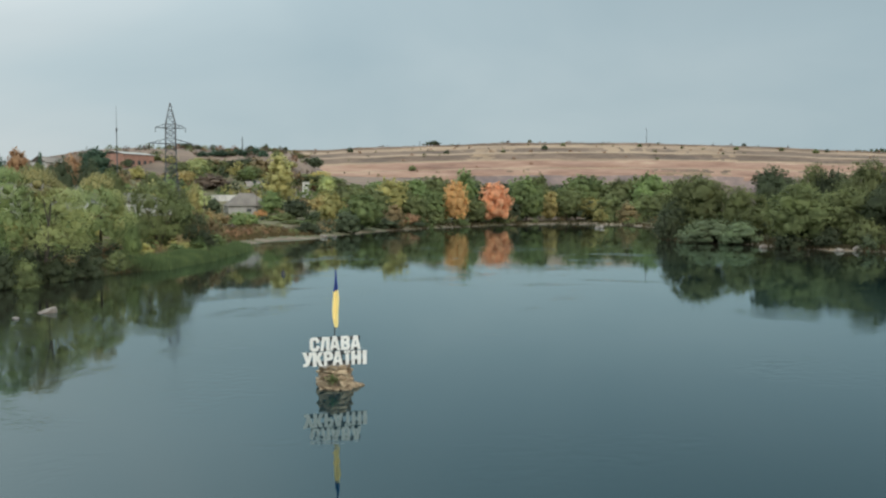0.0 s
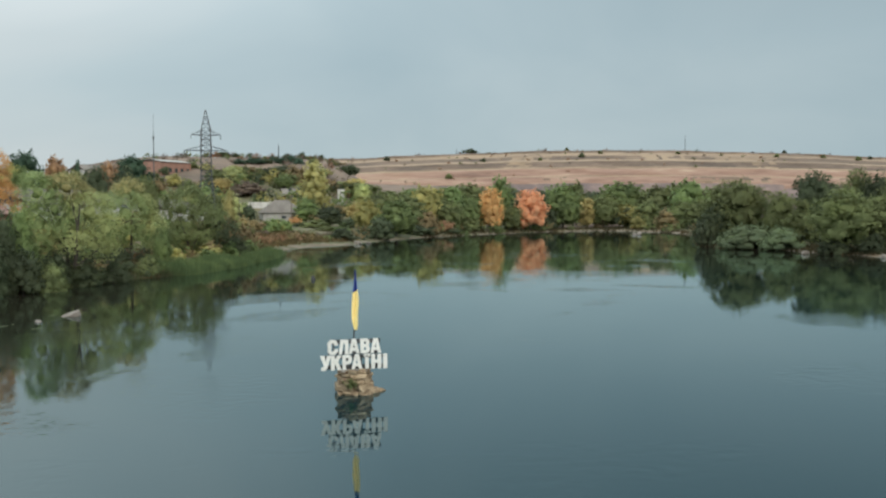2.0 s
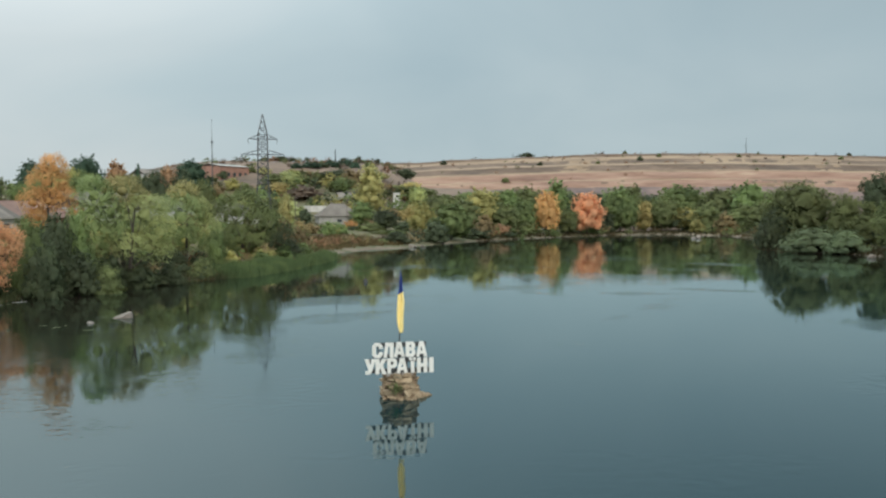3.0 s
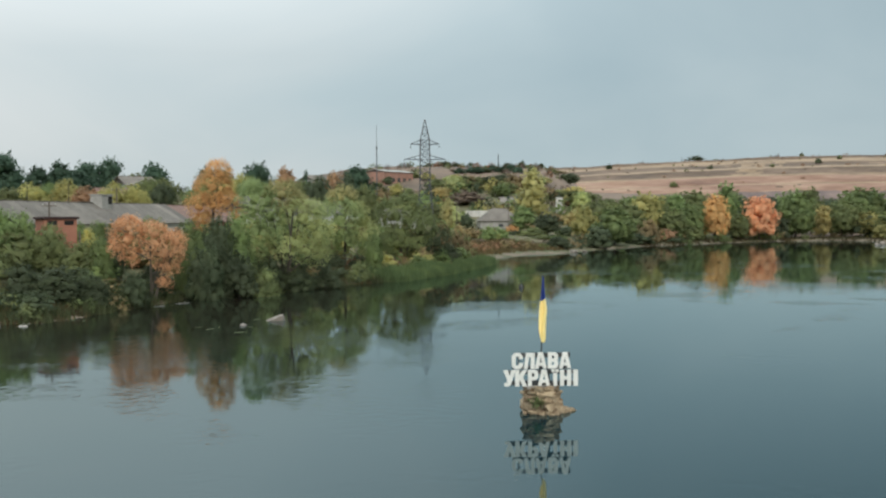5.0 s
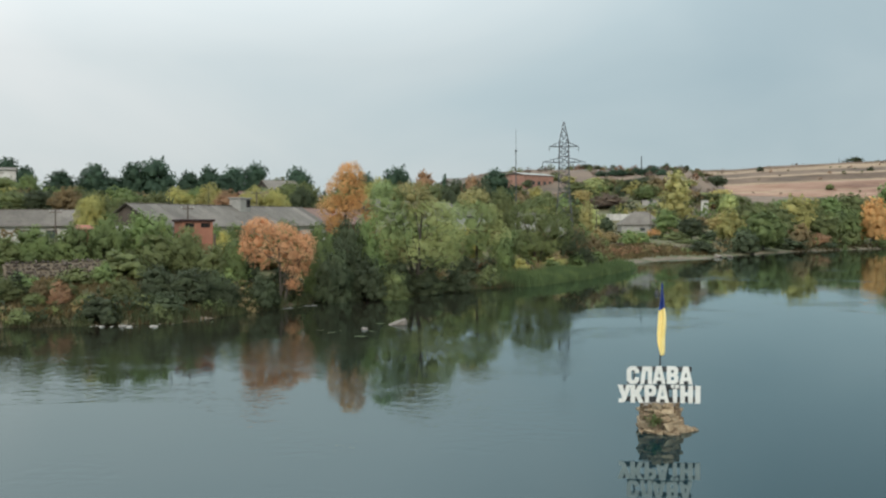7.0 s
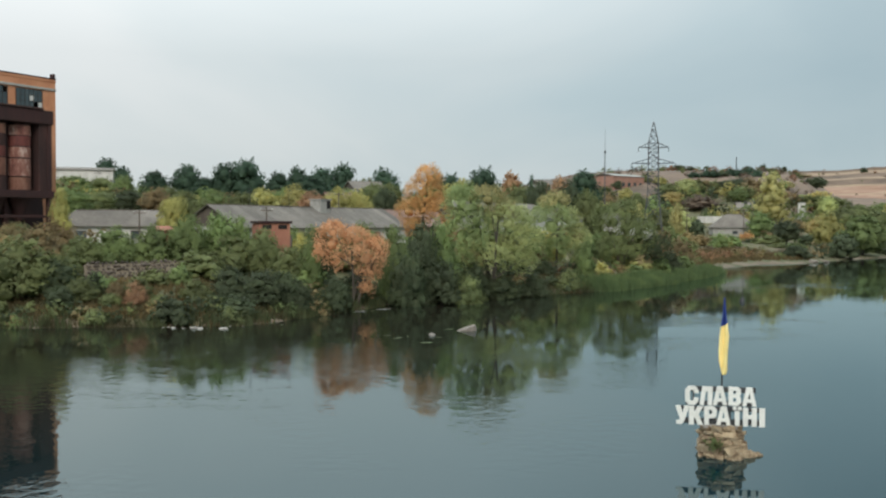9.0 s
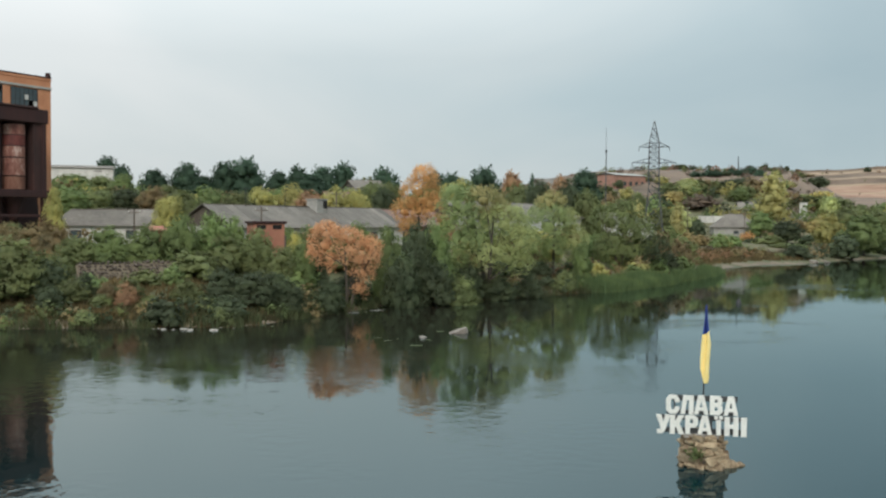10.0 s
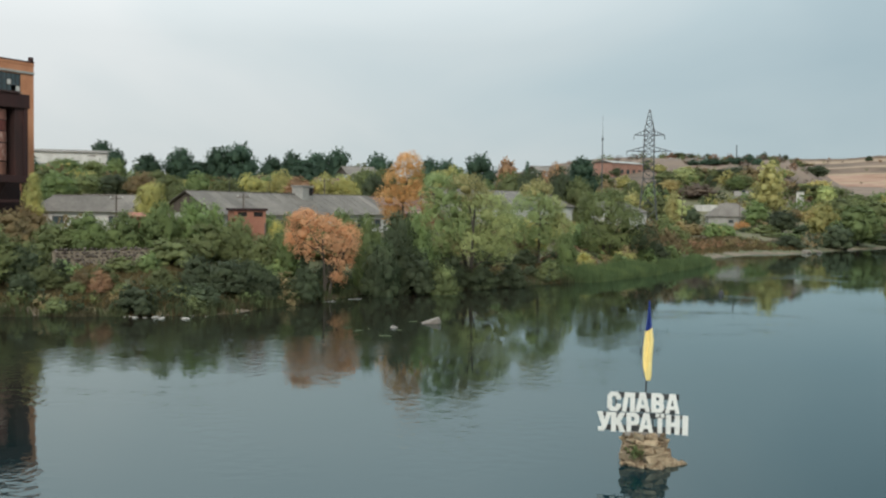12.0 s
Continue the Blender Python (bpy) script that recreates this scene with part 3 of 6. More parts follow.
def crown_lobes(rng, form, h, w, core):
    """Billows on the ends of the limbs, each made of smaller lobes. Returns the lobes and the middle of each one's billow."""
    lobes, hearts, billows = [], [], []

    def billow(x, y, z, r, rz, n):
        lobes.append(((x, y, z), (r * 0.95, r * 0.95, rz * 0.95)))
        billows.append(((x, y, z), (r * core, r * core, rz * core)))
        hearts.append((x, y, z - rz * 0.3))
        for _ in range(n):
            d = rng.normal(size=3)
            d /= np.linalg.norm(d)
            d[2] = abs(d[2]) if rng.random() < 0.6 else d[2]
            k = rng.uniform(0.3, 0.55)
            lobes.append(((x + d[0] * r * 0.72, y + d[1] * r * 0.72, max(0.04 * h, z + d[2] * rz * 0.72)), (r * k, r * k, rz * k)))
            hearts.append((x, y, z - rz * 0.3))

    # rings of billows: height, reach from the axis, size, how many
    rings = {"round": ((0.24, 0.27, 0.20, 6), (0.46, 0.29, 0.23, 6), (0.68, 0.22, 0.23, 5), (0.82, 0.08, 0.20, 2)),
             "tall": ((0.22, 0.20, 0.24, 4), (0.44, 0.22, 0.27, 4), (0.64, 0.16, 0.25, 3), (0.84, 0.05, 0.19, 2)),
             "bush": ((0.16, 0.34, 0.18, 7), (0.42, 0.26, 0.22, 6), (0.66, 0.16, 0.20, 3), (0.80, 0.05, 0.15, 1))}[form]
    flat = {"round": 0.85, "tall": 0.55, "bush": 1.0}[form]
    for z, reach, size, n in rings:
        turn = rng.uniform(0, 6.28)
        for k in range(n):
            a = turn + 6.283 * k / n + rng.uniform(-0.35, 0.35)
            out = reach * w * rng.uniform(0.75, 1.15)
            r = size * w * rng.uniform(0.8, 1.2)
            billow(math.cos(a) * out, math.sin(a) * out, (z + rng.uniform(-0.06, 0.06)) * h, r, r * h / w * flat, 7)
    lobes.append(((0, 0, 0.45 * h), (0.24 * w, 0.24 * w, 0.3 * h)))
    hearts.append((0, 0, 0.3 * h))
    billows.append(((0, 0, 0.42 * h), (0.15 * w, 0.15 * w, 0.22 * h)))
    return lobes, hearts, billows


FORM_SIZE = {"round": (11.0, 9.0), "tall": (12.0, 6.5), "bush": (6.0, 6.5)}
MODELS = {}


def model(form, variant, far):
    key = (form, variant, far)
    if key not in MODELS:
        rng = np.random.default_rng(hash_of(key))
        h, w = FORM_SIZE[form]
        lobes, hearts, billows = crown_lobes(rng, form, h, w, (0.60, 0.66, 0.72, 0.7, 0.62)[far])
        count = {"round": 12500, "tall": 9000, "bush": 4300}[form]
        count, size, tuft, spray = ((count, 0.26, 5, 1.7), (int(count * 0.3), 0.46, 5, 1.4), (int(count * 0.12), 0.74, 4, 1.2), (170, 0.95, 5, 1.4), (int(count * 0.55), 0.34, 5, 1.5))[far]
        verts, faces, soft = leaf_cloud(rng, lobes, count, size, hearts, tuft, 0.0, (0, 0, 0.3 * h), spray)
        if far != 3:
            core_v, core_f, core_n = lumps(rng, billows)
            faces = np.concatenate([faces, core_f + len(verts)])
            verts, soft = np.concatenate([verts, core_v]), np.concatenate([soft, core_n])
        # crowns keep to their nominal size
        wide = 2 * np.percentile(np.hypot(verts[:, 0], verts[:, 1]), 95)
        verts *= (w / wide, w / wide, h / np.percentile(verts[:, 2], 99.3))
        crown = fast_mesh("crown", verts, faces, LEAF["green"], soft)
        bm = limbs(rng, lobes[::8], h, 0.26 if form != "bush" else 0.09, 4 if form == "bush" else 1, (6 if form != "bush" else 3) if far == 0 else 1)
        trunk = bpy.data.meshes.new("trunk")
        bm.to_mesh(trunk)
        bm.free()
        trunk.materials.append(BARK)
        MODELS[key] = (crown, trunk)
    return MODELS[key]


def hash_of(key):
    form, variant, far = key
    return 100 * ["round", "", "tall", "bush"].index(form) + 10 * variant + far + 7


WORDS = {"dark": "dark green", "deep": "deep green", "olive": "olive green", "green": "green", "fresh": "fresh green", "gold": "yellow-tipped green", "lime": "light green", "yellowgreen": "yellowing green", "yellow": "yellow autumn",
         "amber": "amber autumn", "orange": "bright orange autumn", "salmon": "pale orange autumn", "rust": "rust-brown autumn", "greygreen": "silvery grey-green", "ochre": "ochre-green", "bare": "purple-brown half-bare"}
FORMS = {"round": ("tree", "broad-crowned tree"), "tall": ("tree", "tall slender tree"), "bush": ("shrub", "dense many-stemmed shrub")}
tree_rng = random.Random(11)


def tree(form, colour, x, y, height, width, where="on the river bank", group="", z=None):
    """One tree or shrub of that height and crown width, in metres."""
    base_h, base_w = FORM_SIZE[form]
    away = math.hypot(x, y - 10)
    far = 2 if away > 250 or group else 4 if x > 40 and height > 7 else 1 if away > 140 else 0
    crown, trunk = model(form, tree_rng.randrange(3), far)
    name, words = FORMS[form]
    ob = thing(name, x, y, (gz(x, y) if z is None else z) - 0.05, f"{WORDS[colour]} {words} {where}", "shrub" if form == "bush" else "tree", group)
    ob.matrix_basis = pose(x, y, ob.location.z, 0, 0, tree_rng.uniform(0, 360)) @ Matrix.Diagonal((width / base_w, width / base_w, height / base_h, 1))
    t = new("trunk", trunk)
    t.parent = ob
    c = new("crown", crown)
    c.parent = ob
    c.material_slots[0].link = "OBJECT"
    c.material_slots[0].material = LEAF[colour]
    return ob


def grown_tree(name, x, y, label, crowns, stems=1, base_r=0.24, droop=0.0, fine=0.17):
    """A large tree of its own shape. crowns: for each leaf colour the billows: across, height, radius, half height."""
    ob = thing(name, x, y, gz(x, y) - 0.05, label, "tree", turn=25)
    rng = np.random.default_rng(int(abs(x) * 10 + y))
    tips, tall = [], max(z + rz for _, billows in crowns for _, z, _, rz in billows)
    for colour, billows in crowns:
        lobes, hearts, cores = [], [], []
        for u, z, r, rz in billows:
            for side in (-1, 1):
                v = side * rng.uniform(0.25, 0.6) * r
                uu, zz = u + 0.2 * side * rng.uniform(-1, 1), z + 0.12 * side * rng.uniform(-1, 1) * rz
                tips.append(((uu, v, zz), (r, r, rz)))
                cores.append(((uu, v, zz), (r * 0.27, r * 0.27, rz * 0.27)))
                lobes.append(((uu, v, zz), (r * 0.92, r * 0.92, rz * 0.92)))
                hearts.append((uu, v, zz - rz * 0.3))
                for _ in range(9):
                    d = rng.normal(size=3)
                    d /= np.linalg.norm(d)
                    d[2] = abs(d[2]) if rng.random() < 0.6 else d[2]
                    k = rng.uniform(0.26, 0.5)
                    lobes.append(((uu + d[0] * r * 0.75, v + d[1] * r * 0.75, max(0.3, zz + d[2] * rz * 0.75)), (r * k, r * k, rz * k)))
                    hearts.append((uu, v, zz - rz * 0.3))
        count = int(sum(36 * 12.6 * r * rz for _, _, r, rz in billows) * (0.25 / fine) ** 1.9)
        verts, faces, soft = leaf_cloud(rng, lobes, count, fine, hearts, 6, droop, (0, 0, 0.35 * tall), 2.2)
        core_v, core_f, core_n = lumps(rng, cores)
        faces = np.concatenate([faces, core_f + len(verts)])
        crown = new("crown", fast_mesh("crown", np.concatenate([verts, core_v]), faces, LEAF[colour], np.concatenate([soft, core_n])))
        crown.parent = ob
        if len(crowns) > 1:
            crown["label"] = f"{WORDS[colour]} leaves"
    part("trunk", limbs(rng, tips[::2], tall, base_r, stems, 9), BARK, ob)
    return ob


# the trees, bank by bank
grown_tree("willow_tree", -47.0, 116.9, "broad green willow turning yellow, its boughs drooping over the water",
           (("fresh", ((-3.6, 10.5, 1.9, 2.3), (-3.6, 7.4, 2.2, 2.6), (-2.0, 8.8, 2.0, 2.2), (-1.0, 6.9, 2.0, 1.8), (-4.0, 4.2, 1.8, 2.2))),
            ("gold", ((-0.4, 11.2, 2.2, 1.7), (1.0, 10.3, 1.7, 1.3))),
            ("lime", ((1.8, 8.4, 2.7, 2.3), (3.6, 6.6, 1.7, 2.1), (0.2, 5.0, 2.5, 1.9), (2.2, 4.6, 2.0, 1.6), (3.9, 3.9, 1.5, 1.4)))), 2, 0.3, 0.45)
grown_tree("tree", -48.1, 139.5, "round light green tree with a yellowing top",
           (("gold", ((-0.5, 9.7, 2.1, 1.5),)),
            ("fresh", ((-0.9, 6.6, 3.1, 3.0), (-2.5, 3.4, 2.0, 2.0), (0.6, 3.2, 2.2, 1.9))),
            ("lime", ((2.9, 4.2, 1.7, 2.6), (1.4, 7.6, 1.7, 1.7)))), 1, 0.25, 0.2, 0.2)
grown_tree("tree", -46.5, 162.6, "broad dark olive tree standing above the reeds",
           (("olive", ((-1.2, 7.3, 2.9, 2.8), (-3.3, 6.6, 1.3, 3.0), (0.5, 8.5, 1.9, 1.9), (2.7, 5.0, 3.0, 3.2), (-1.2, 2.6, 2.8, 2.4), (1.5, 2.2, 2.6, 2.0))),
            ("dark", ((5.6, 3.0, 2.3, 2.1), (3.6, 2.0, 2.2, 1.8)))), 3, 0.2, 0.0, 0.24)
grown_tree("tree", -60.8, 124.2, "amber autumn tree with a leaning crown",
           (("amber", ((1.1, 11.7, 1.7, 1.5), (0.2, 9.9, 2.4, 1.8), (-1.6, 7.3, 1.6, 1.5), (1.9, 7.9, 1.7, 1.6), (0.2, 7.7, 1.6, 1.7), (-0.9, 5.3, 1.4, 1.2), (3.6, 6.0, 0.9, 1.0))),), 1, 0.22)
grown_tree("tree", -52.5, 96.0, "pale orange autumn tree spreading from dark forked stems",
           (("salmon", ((-2.1, 6.5, 1.8, 1.8), (-2.3, 7.5, 1.4, 1.0), (1.4, 5.0, 1.8, 1.9), (0.2, 6.9, 1.4, 1.3), (2.4, 6.1, 1.0, 1.1), (1.6, 3.4, 1.1, 0.9), (-1.9, 4.5, 1.0, 0.9), (1.3, 1.7, 0.7, 0.6), (-3.2, 5.4, 0.9, 1.0))),), 3, 0.17)
tree("bush", "green", -52.5, 104.1, 8.2, 4.3, "on the river bank")
tree("bush", "dark", -51.6, 107.8, 8.3, 4.9, "on the river bank")
tree("bush", "green", -50.4, 110.6, 8.3, 4.0, "on the river bank")
tree("bush", "dark", -49.8, 101.9, 6.3, 4.3, "on the river bank")
tree("bush", "dark", -48.0, 106.0, 5.2, 4.9, "on the river bank")
tree("bush", "olive", -45.9, 108.1, 3.8, 4.3, "on the river bank")
tree("bush", "olive", -69.7, 97.9, 4.6, 7.5, "on the river bank")
tree("bush", "olive", -63.3, 99.6, 4.2, 5.2, "on the river bank")
tree("bush", "olive", -69.7, 94.2, 2.6, 5.4, "on the river bank")
tree("bush", "dark", -62.2, 102.6, 4.4, 4.5, "on the river bank")
tree("bush", "dark", -56.3, 85.6, 3.3, 6.3, "on the river bank")
tree("bush", "dark", -51.8, 92.1, 3.4, 3.3, "on the river bank")
tree("bush", "dark", -53.5, 88.0, 3.1, 3.7, "on the river bank")
tree("bush", "green", -78.0, 88.8, 3.9, 6.0, "on the river bank")
tree("bush", "green", -75.2, 91.2, 4.4, 5.4, "on the river bank")
tree("bush", "green", -73.3, 94.4, 5.7, 5.2, "on the river bank")
tree("bush", "green", -71.3, 97.5, 6.5, 5.2, "on the river bank")
tree("round", "yellowgreen", -87.9, 107.5, 6.8, 4.3, "on the river bank")
tree("round", "olive", -86.0, 110.6, 6.6, 4.4, "on the river bank")
tree("bush", "ochre", -86.6, 88.8, 4.2, 5.2, "on the river bank")
tree("bush", "olive", -80.4, 86.7, 3.1, 5.3, "on the river bank")
tree("bush", "dark", -71.3, 75.3, 3.5, 4.3, "on the river bank")
tree("bush", "dark", -68.1, 76.8, 2.3, 3.1, "on the river bank")
tree("bush", "olive", -86.0, 82.9, 4.5, 6.4, "on the river bank")
tree("bush", "olive", -73.6, 73.5, 5.6, 7.6, "on the river bank")
tree("bush", "rust", -63.1, 76.8, 1.2, 2.2, "on the river bank")
tree("bush", "olive", -61.1, 77.8, 1.2, 2.5, "on the river bank")
tree("bush", "olive", -64.4, 75.1, 1.2, 2.3, "on the river bank")
tree("bush", "ochre", -43.2, 174.6, 6.5, 4.2, "on the river bank")
tree("bush", "ochre", -41.6, 179.7, 5.4, 4.9, "on the river bank")
tree("bush", "dark", -41.5, 172.0, 3.5, 5.6, "on the river bank")
tree("bush", "green", -42.7, 136.2, 5.6, 3.0, "on the river bank")
tree("bush", "olive", -42.8, 130.5, 2.7, 3.6, "on the river bank")
tree("bush", "dark", -43.7, 121.2, 3.2, 4.1, "on the river bank")
tree("bush", "olive", -67.6, 100.1, 5.2, 5.0, "on the river bank")
tree("bush", "green", -70.8, 100.0, 6.1, 3.8, "on the river bank")
tree("bush", "yellowgreen", -67.2, 107.1, 4.5, 2.9, "on the river bank")
tree("bush", "dark", -62.7, 104.8, 6.0, 2.2, "on the river bank")
tree("bush", "green", -60.8, 100.1, 5.0, 3.1, "on the river bank")
tree("round", "green", -215.2, 205.1, 5.7, 9.1, "below the warehouse")
tree("round", "olive", -204.2, 203.6, 5.9, 7.4, "below the warehouse")
tree("round", "green", -195.8, 203.1, 6.5, 5.9, "below the warehouse")
tree("round", "deep", -268.9, 265.3, 12.4, 9.0, "behind the warehouse")
tree("round", "deep", -228.5, 234.3, 9.0, 6.0, "behind the warehouse")
tree("bush", "dark", -54.8, 99.5, 3.2, 3.3, "on the river bank")
tree("bush", "dark", -47.9, 114.2, 4.1, 4.1, "on the river bank")
tree("bush", "olive", -49.3, 112.2, 2.9, 3.8, "on the river bank")
tree("bush", "dark", -45.5, 116.5, 3.0, 4.5, "on the river bank")
tree("bush", "dark", -48.7, 136.5, 2.1, 3.8, "on the river bank")
tree("bush", "olive", -50.4, 155.0, 1.8, 3.4, "on the river bank")
tree("bush", "dark", -48.8, 146.7, 1.4, 3.2, "on the river bank")
tree("bush", "dark", -58.0, 83.7, 3.5, 4.7, "on the river bank")
tree("bush", "olive", -59.5, 80.8, 2.1, 3.6, "on the river bank")
tree("bush", "dark", -54.5, 87.5, 3.5, 3.7, "on the river bank")
tree("bush", "olive", -67.6, 74.8, 2.2, 3.5, "on the river bank")
tree("bush", "dark", -67.8, 72.5, 2.0, 2.9, "on the river bank")
tree("bush", "ochre", -82.7, 82.9, 4.6, 5.8, "on the river bank")
tree("bush", "ochre", -83.0, 79.4, 5.3, 4.5, "on the river bank")
tree("bush", "olive", -76.6, 80.5, 2.7, 5.0, "on the river bank")
tree("round", "deep", -138.3, 393.3, 10.8, 10.4, "on the slope by the pylon")
tree("bush", "olive", -128.8, 392.5, 5.4, 9.0, "on the slope by the pylon")
tree("bush", "yellowgreen", -119.9, 391.6, 5.1, 8.0, "on the slope by the pylon")
tree("bush", "olive", -128.4, 444.2, 3.2, 6.3, "on the slope by the pylon")
tree("bush", "yellowgreen", -119.9, 437.3, 3.5, 7.1, "on the slope by the pylon")
tree("bush", "deep", -104.1, 468.9, 3.0, 7.9, "on the slope by the pylon")
tree("bush", "deep", -99.6, 482.8, 3.2, 5.5, "on the slope by the pylon")
tree("bush", "deep", -91.8, 487.1, 3.5, 6.3, "on the slope by the pylon")
tree("bush", "yellowgreen", -107.9, 438.2, 3.0, 7.1, "on the slope by the pylon")
tree("bush", "gold", -69.9, 453.2, 3.2, 7.9, "on the slope by the pylon")
tree("bush", "olive", -79.8, 482.1, 3.5, 5.5, "on the slope by the pylon")
tree("bush", "deep", -108, 470, 2.6, 6.0, "on the slope by the pylon")
tree("bush", "deep", -95, 478, 2.9, 6.7, "on the slope by the pylon")
tree("bush", "deep", -87, 480, 3.2, 6.0, "on the slope by the pylon")
tree("bush", "dark", -101, 474, 2.6, 6.7, "on the slope by the pylon")
tree("bush", "deep", -112, 466, 2.9, 6.0, "on the slope by the pylon")
tree("tall", "yellowgreen", -87.1, 89.4, 7.6, 2.7, "on the river bank")
tree("bush", "green", -71.0, 109.6, 4.5, 3.9, "on the river bank")
tree("bush", "green", -70.8, 114.9, 4.5, 4.1, "on the river bank")
tree("bush", "green", -66.8, 120.2, 5.2, 4.1, "on the river bank")
tree("round", "green", -136.1, 133.8, 4.9, 7.0, "behind the sheds")
tree("round", "olive", -136.8, 140.6, 4.0, 6.2, "behind the sheds")
tree("round", "dark", -137.2, 147.6, 4.6, 7.4, "behind the sheds")
tree("round", "ochre", -126.6, 144.2, 5.6, 6.0, "behind the sheds")
tree("round", "olive", -126.6, 151.2, 5.0, 7.2, "behind the sheds")
tree("round", "green", -119.6, 150.9, 6.0, 6.0, "behind the sheds")
tree("round", "olive", -112.6, 150.5, 5.8, 6.8, "behind the sheds")
tree("round", "yellowgreen", -116.0, 160.7, 6.8, 6.2, "behind the sheds")
tree("round", "yellowgreen", -111.1, 164.6, 7.7, 6.2, "behind the sheds")
tree("round", "rust", -105.6, 162.5, 6.7, 8.0, "behind the sheds")
tree("round", "yellowgreen", -101.9, 165.2, 7.9, 6.0, "behind the sheds")
tree("round", "yellowgreen", -100.6, 169.8, 7.5, 6.1, "behind the sheds")
tree("round", "dark", -102.6, 182.8, 8.6, 5.4, "behind the sheds")
tree("round", "green", -88.0, 191.3, 11.2, 6.5, "behind the sheds")
tree("round", "green", -94.9, 187.5, 10.5, 5.4, "behind the sheds")
tree("round", "yellowgreen", -98.2, 202.9, 11.1, 7.0, "behind the sheds")
tree("bush", "rust", -63.4, 77.2, 2.0, 2.3, "on the river bank")
tree("bush", "ochre", -64.5, 76.0, 2.0, 1.8, "on the river bank")
tree("round", "olive", -165.8, 156.4, 3.8, 7.1, "behind the sheds")
tree("round", "olive", -192.8, 185.2, 2.0, 7.8, "behind the sheds")
tree("round", "olive", -159.9, 164.4, 2.7, 6.6, "behind the sheds")
tree("round", "yellowgreen", -172.3, 183.4, 2.0, 6.1, "behind the sheds")
tree("round", "olive", -166.4, 188.5, 4.6, 7.4, "behind the sheds")
tree("round", "yellowgreen", -168.7, 200.4, 2.6, 8.0, "behind the sheds")
tree("round", "olive", -153.4, 190.8, 4.2, 6.6, "behind the sheds")
tree("round", "olive", -159.5, 208.4, 3.6, 10.7, "behind the sheds")
tree("round", "ochre", -155.0, 212.6, 5.0, 10.4, "behind the sheds")
tree("round", "green", -140.9, 200.0, 6.2, 7.0, "behind the sheds")
tree("round", "olive", -124.5, 188.6, 5.8, 5.4, "behind the sheds")
tree("round", "green", -135.5, 218.5, 7.0, 9.1, "behind the sheds")
tree("round", "olive", -117.5, 202.4, 9.7, 7.2, "behind the sheds")
tree("round", "olive", -124.2, 219.7, 9.6, 7.9, "behind the sheds")
tree("round", "green", -105.8, 201.9, 8.6, 5.7, "behind the sheds")
tree("round", "green", -103.3, 206.6, 10.4, 9.0, "behind the sheds")
tree("round", "yellowgreen", -97.5, 207.7, 12.9, 6.8, "behind the sheds")
tree("round", "green", -95.3, 219.7, 10.5, 5.6, "behind the sheds")
tree("round", "olive", -96.4, 236.4, 12.9, 10.3, "behind the sheds")
tree("round", "dark", -83.5, 217.3, 14.3, 7.2, "behind the sheds")
tree("round", "dark", -81.3, 229.8, 15.0, 8.1, "behind the sheds")
tree("round", "olive", -76.1, 228.1, 13.2, 7.1, "behind the sheds")
tree("round", "deep", -254.6, 251.9, 10.6, 5.0, "on the rise beyond the sheds")
tree("round", "deep", -251.1, 255.7, 7.7, 4.3, "on the rise beyond the sheds")
tree("round", "deep", -207.3, 226.1, 8.2, 8.8, "on the rise beyond the sheds")
tree("round", "deep", -200.7, 232.5, 10.7, 9.3, "on the rise beyond the sheds")
tree("round", "deep", -186.4, 232.0, 11.6, 8.5, "on the rise beyond the sheds")
tree("round", "deep", -181.7, 236.1, 12.9, 10.6, "on the rise beyond the sheds")
tree("round", "deep", -190.5, 228.4, 7.1, 8.5, "on the rise beyond the sheds")
tree("round", "deep", -187.3, 257.3, 10.0, 9.1, "on the rise beyond the sheds")
tree("round", "deep", -182.6, 261.0, 12.1, 9.1, "on the rise beyond the sheds")
tree("round", "deep", -176.4, 265.6, 12.1, 11.0, "on the rise beyond the sheds")
tree("round", "deep", -171.1, 269.4, 13.8, 8.4, "on the rise beyond the sheds")
tree("round", "deep", -173.2, 255.5, 9.5, 12.4, "on the rise beyond the sheds")
tree("round", "deep", -155.9, 267.4, 13.1, 7.4, "on the rise beyond the sheds")
tree("round", "olive", -165.0, 273.5, 9.3, 7.4, "on the rise beyond the sheds")
tree("round", "deep", -152.0, 293.1, 12.2, 8.5, "on the rise beyond the sheds")
tree("round", "deep", -147.2, 295.8, 12.1, 9.4, "on the rise beyond the sheds")
tree("round", "deep", -137.6, 300.8, 14.6, 10.9, "on the rise beyond the sheds")
tree("round", "rust", -130.2, 304.3, 13.5, 8.7, "on the rise beyond the sheds")
tree("tall", "deep", -124.1, 307.1, 13.0, 3.0, "on the rise beyond the sheds")
tree("round", "rust", -119.2, 320.1, 13.4, 7.1, "on the rise beyond the sheds")
tree("round", "deep", -115.4, 332.3, 15.6, 12.1, "on the rise beyond the sheds")
tree("tall", "deep", -168.1, 295.2, 10.8, 4.7, "on the rise beyond the sheds")
tree("round", "rust", -119.5, 309.1, 10.4, 7.6, "on the rise beyond the sheds")
tree("round", "deep", -230.4, 200.1, 6.8, 10.7, "on the rise beyond the sheds")
tree("round", "deep", -238.0, 190.0, 6.6, 14.2, "on the rise beyond the sheds")
tree("round", "olive", -230.6, 215.6, 5.5, 9.1, "on the rise beyond the sheds")
tree("round", "olive", -108.2, 409.5, 5.2, 11.4, "on the slope by the pylon")
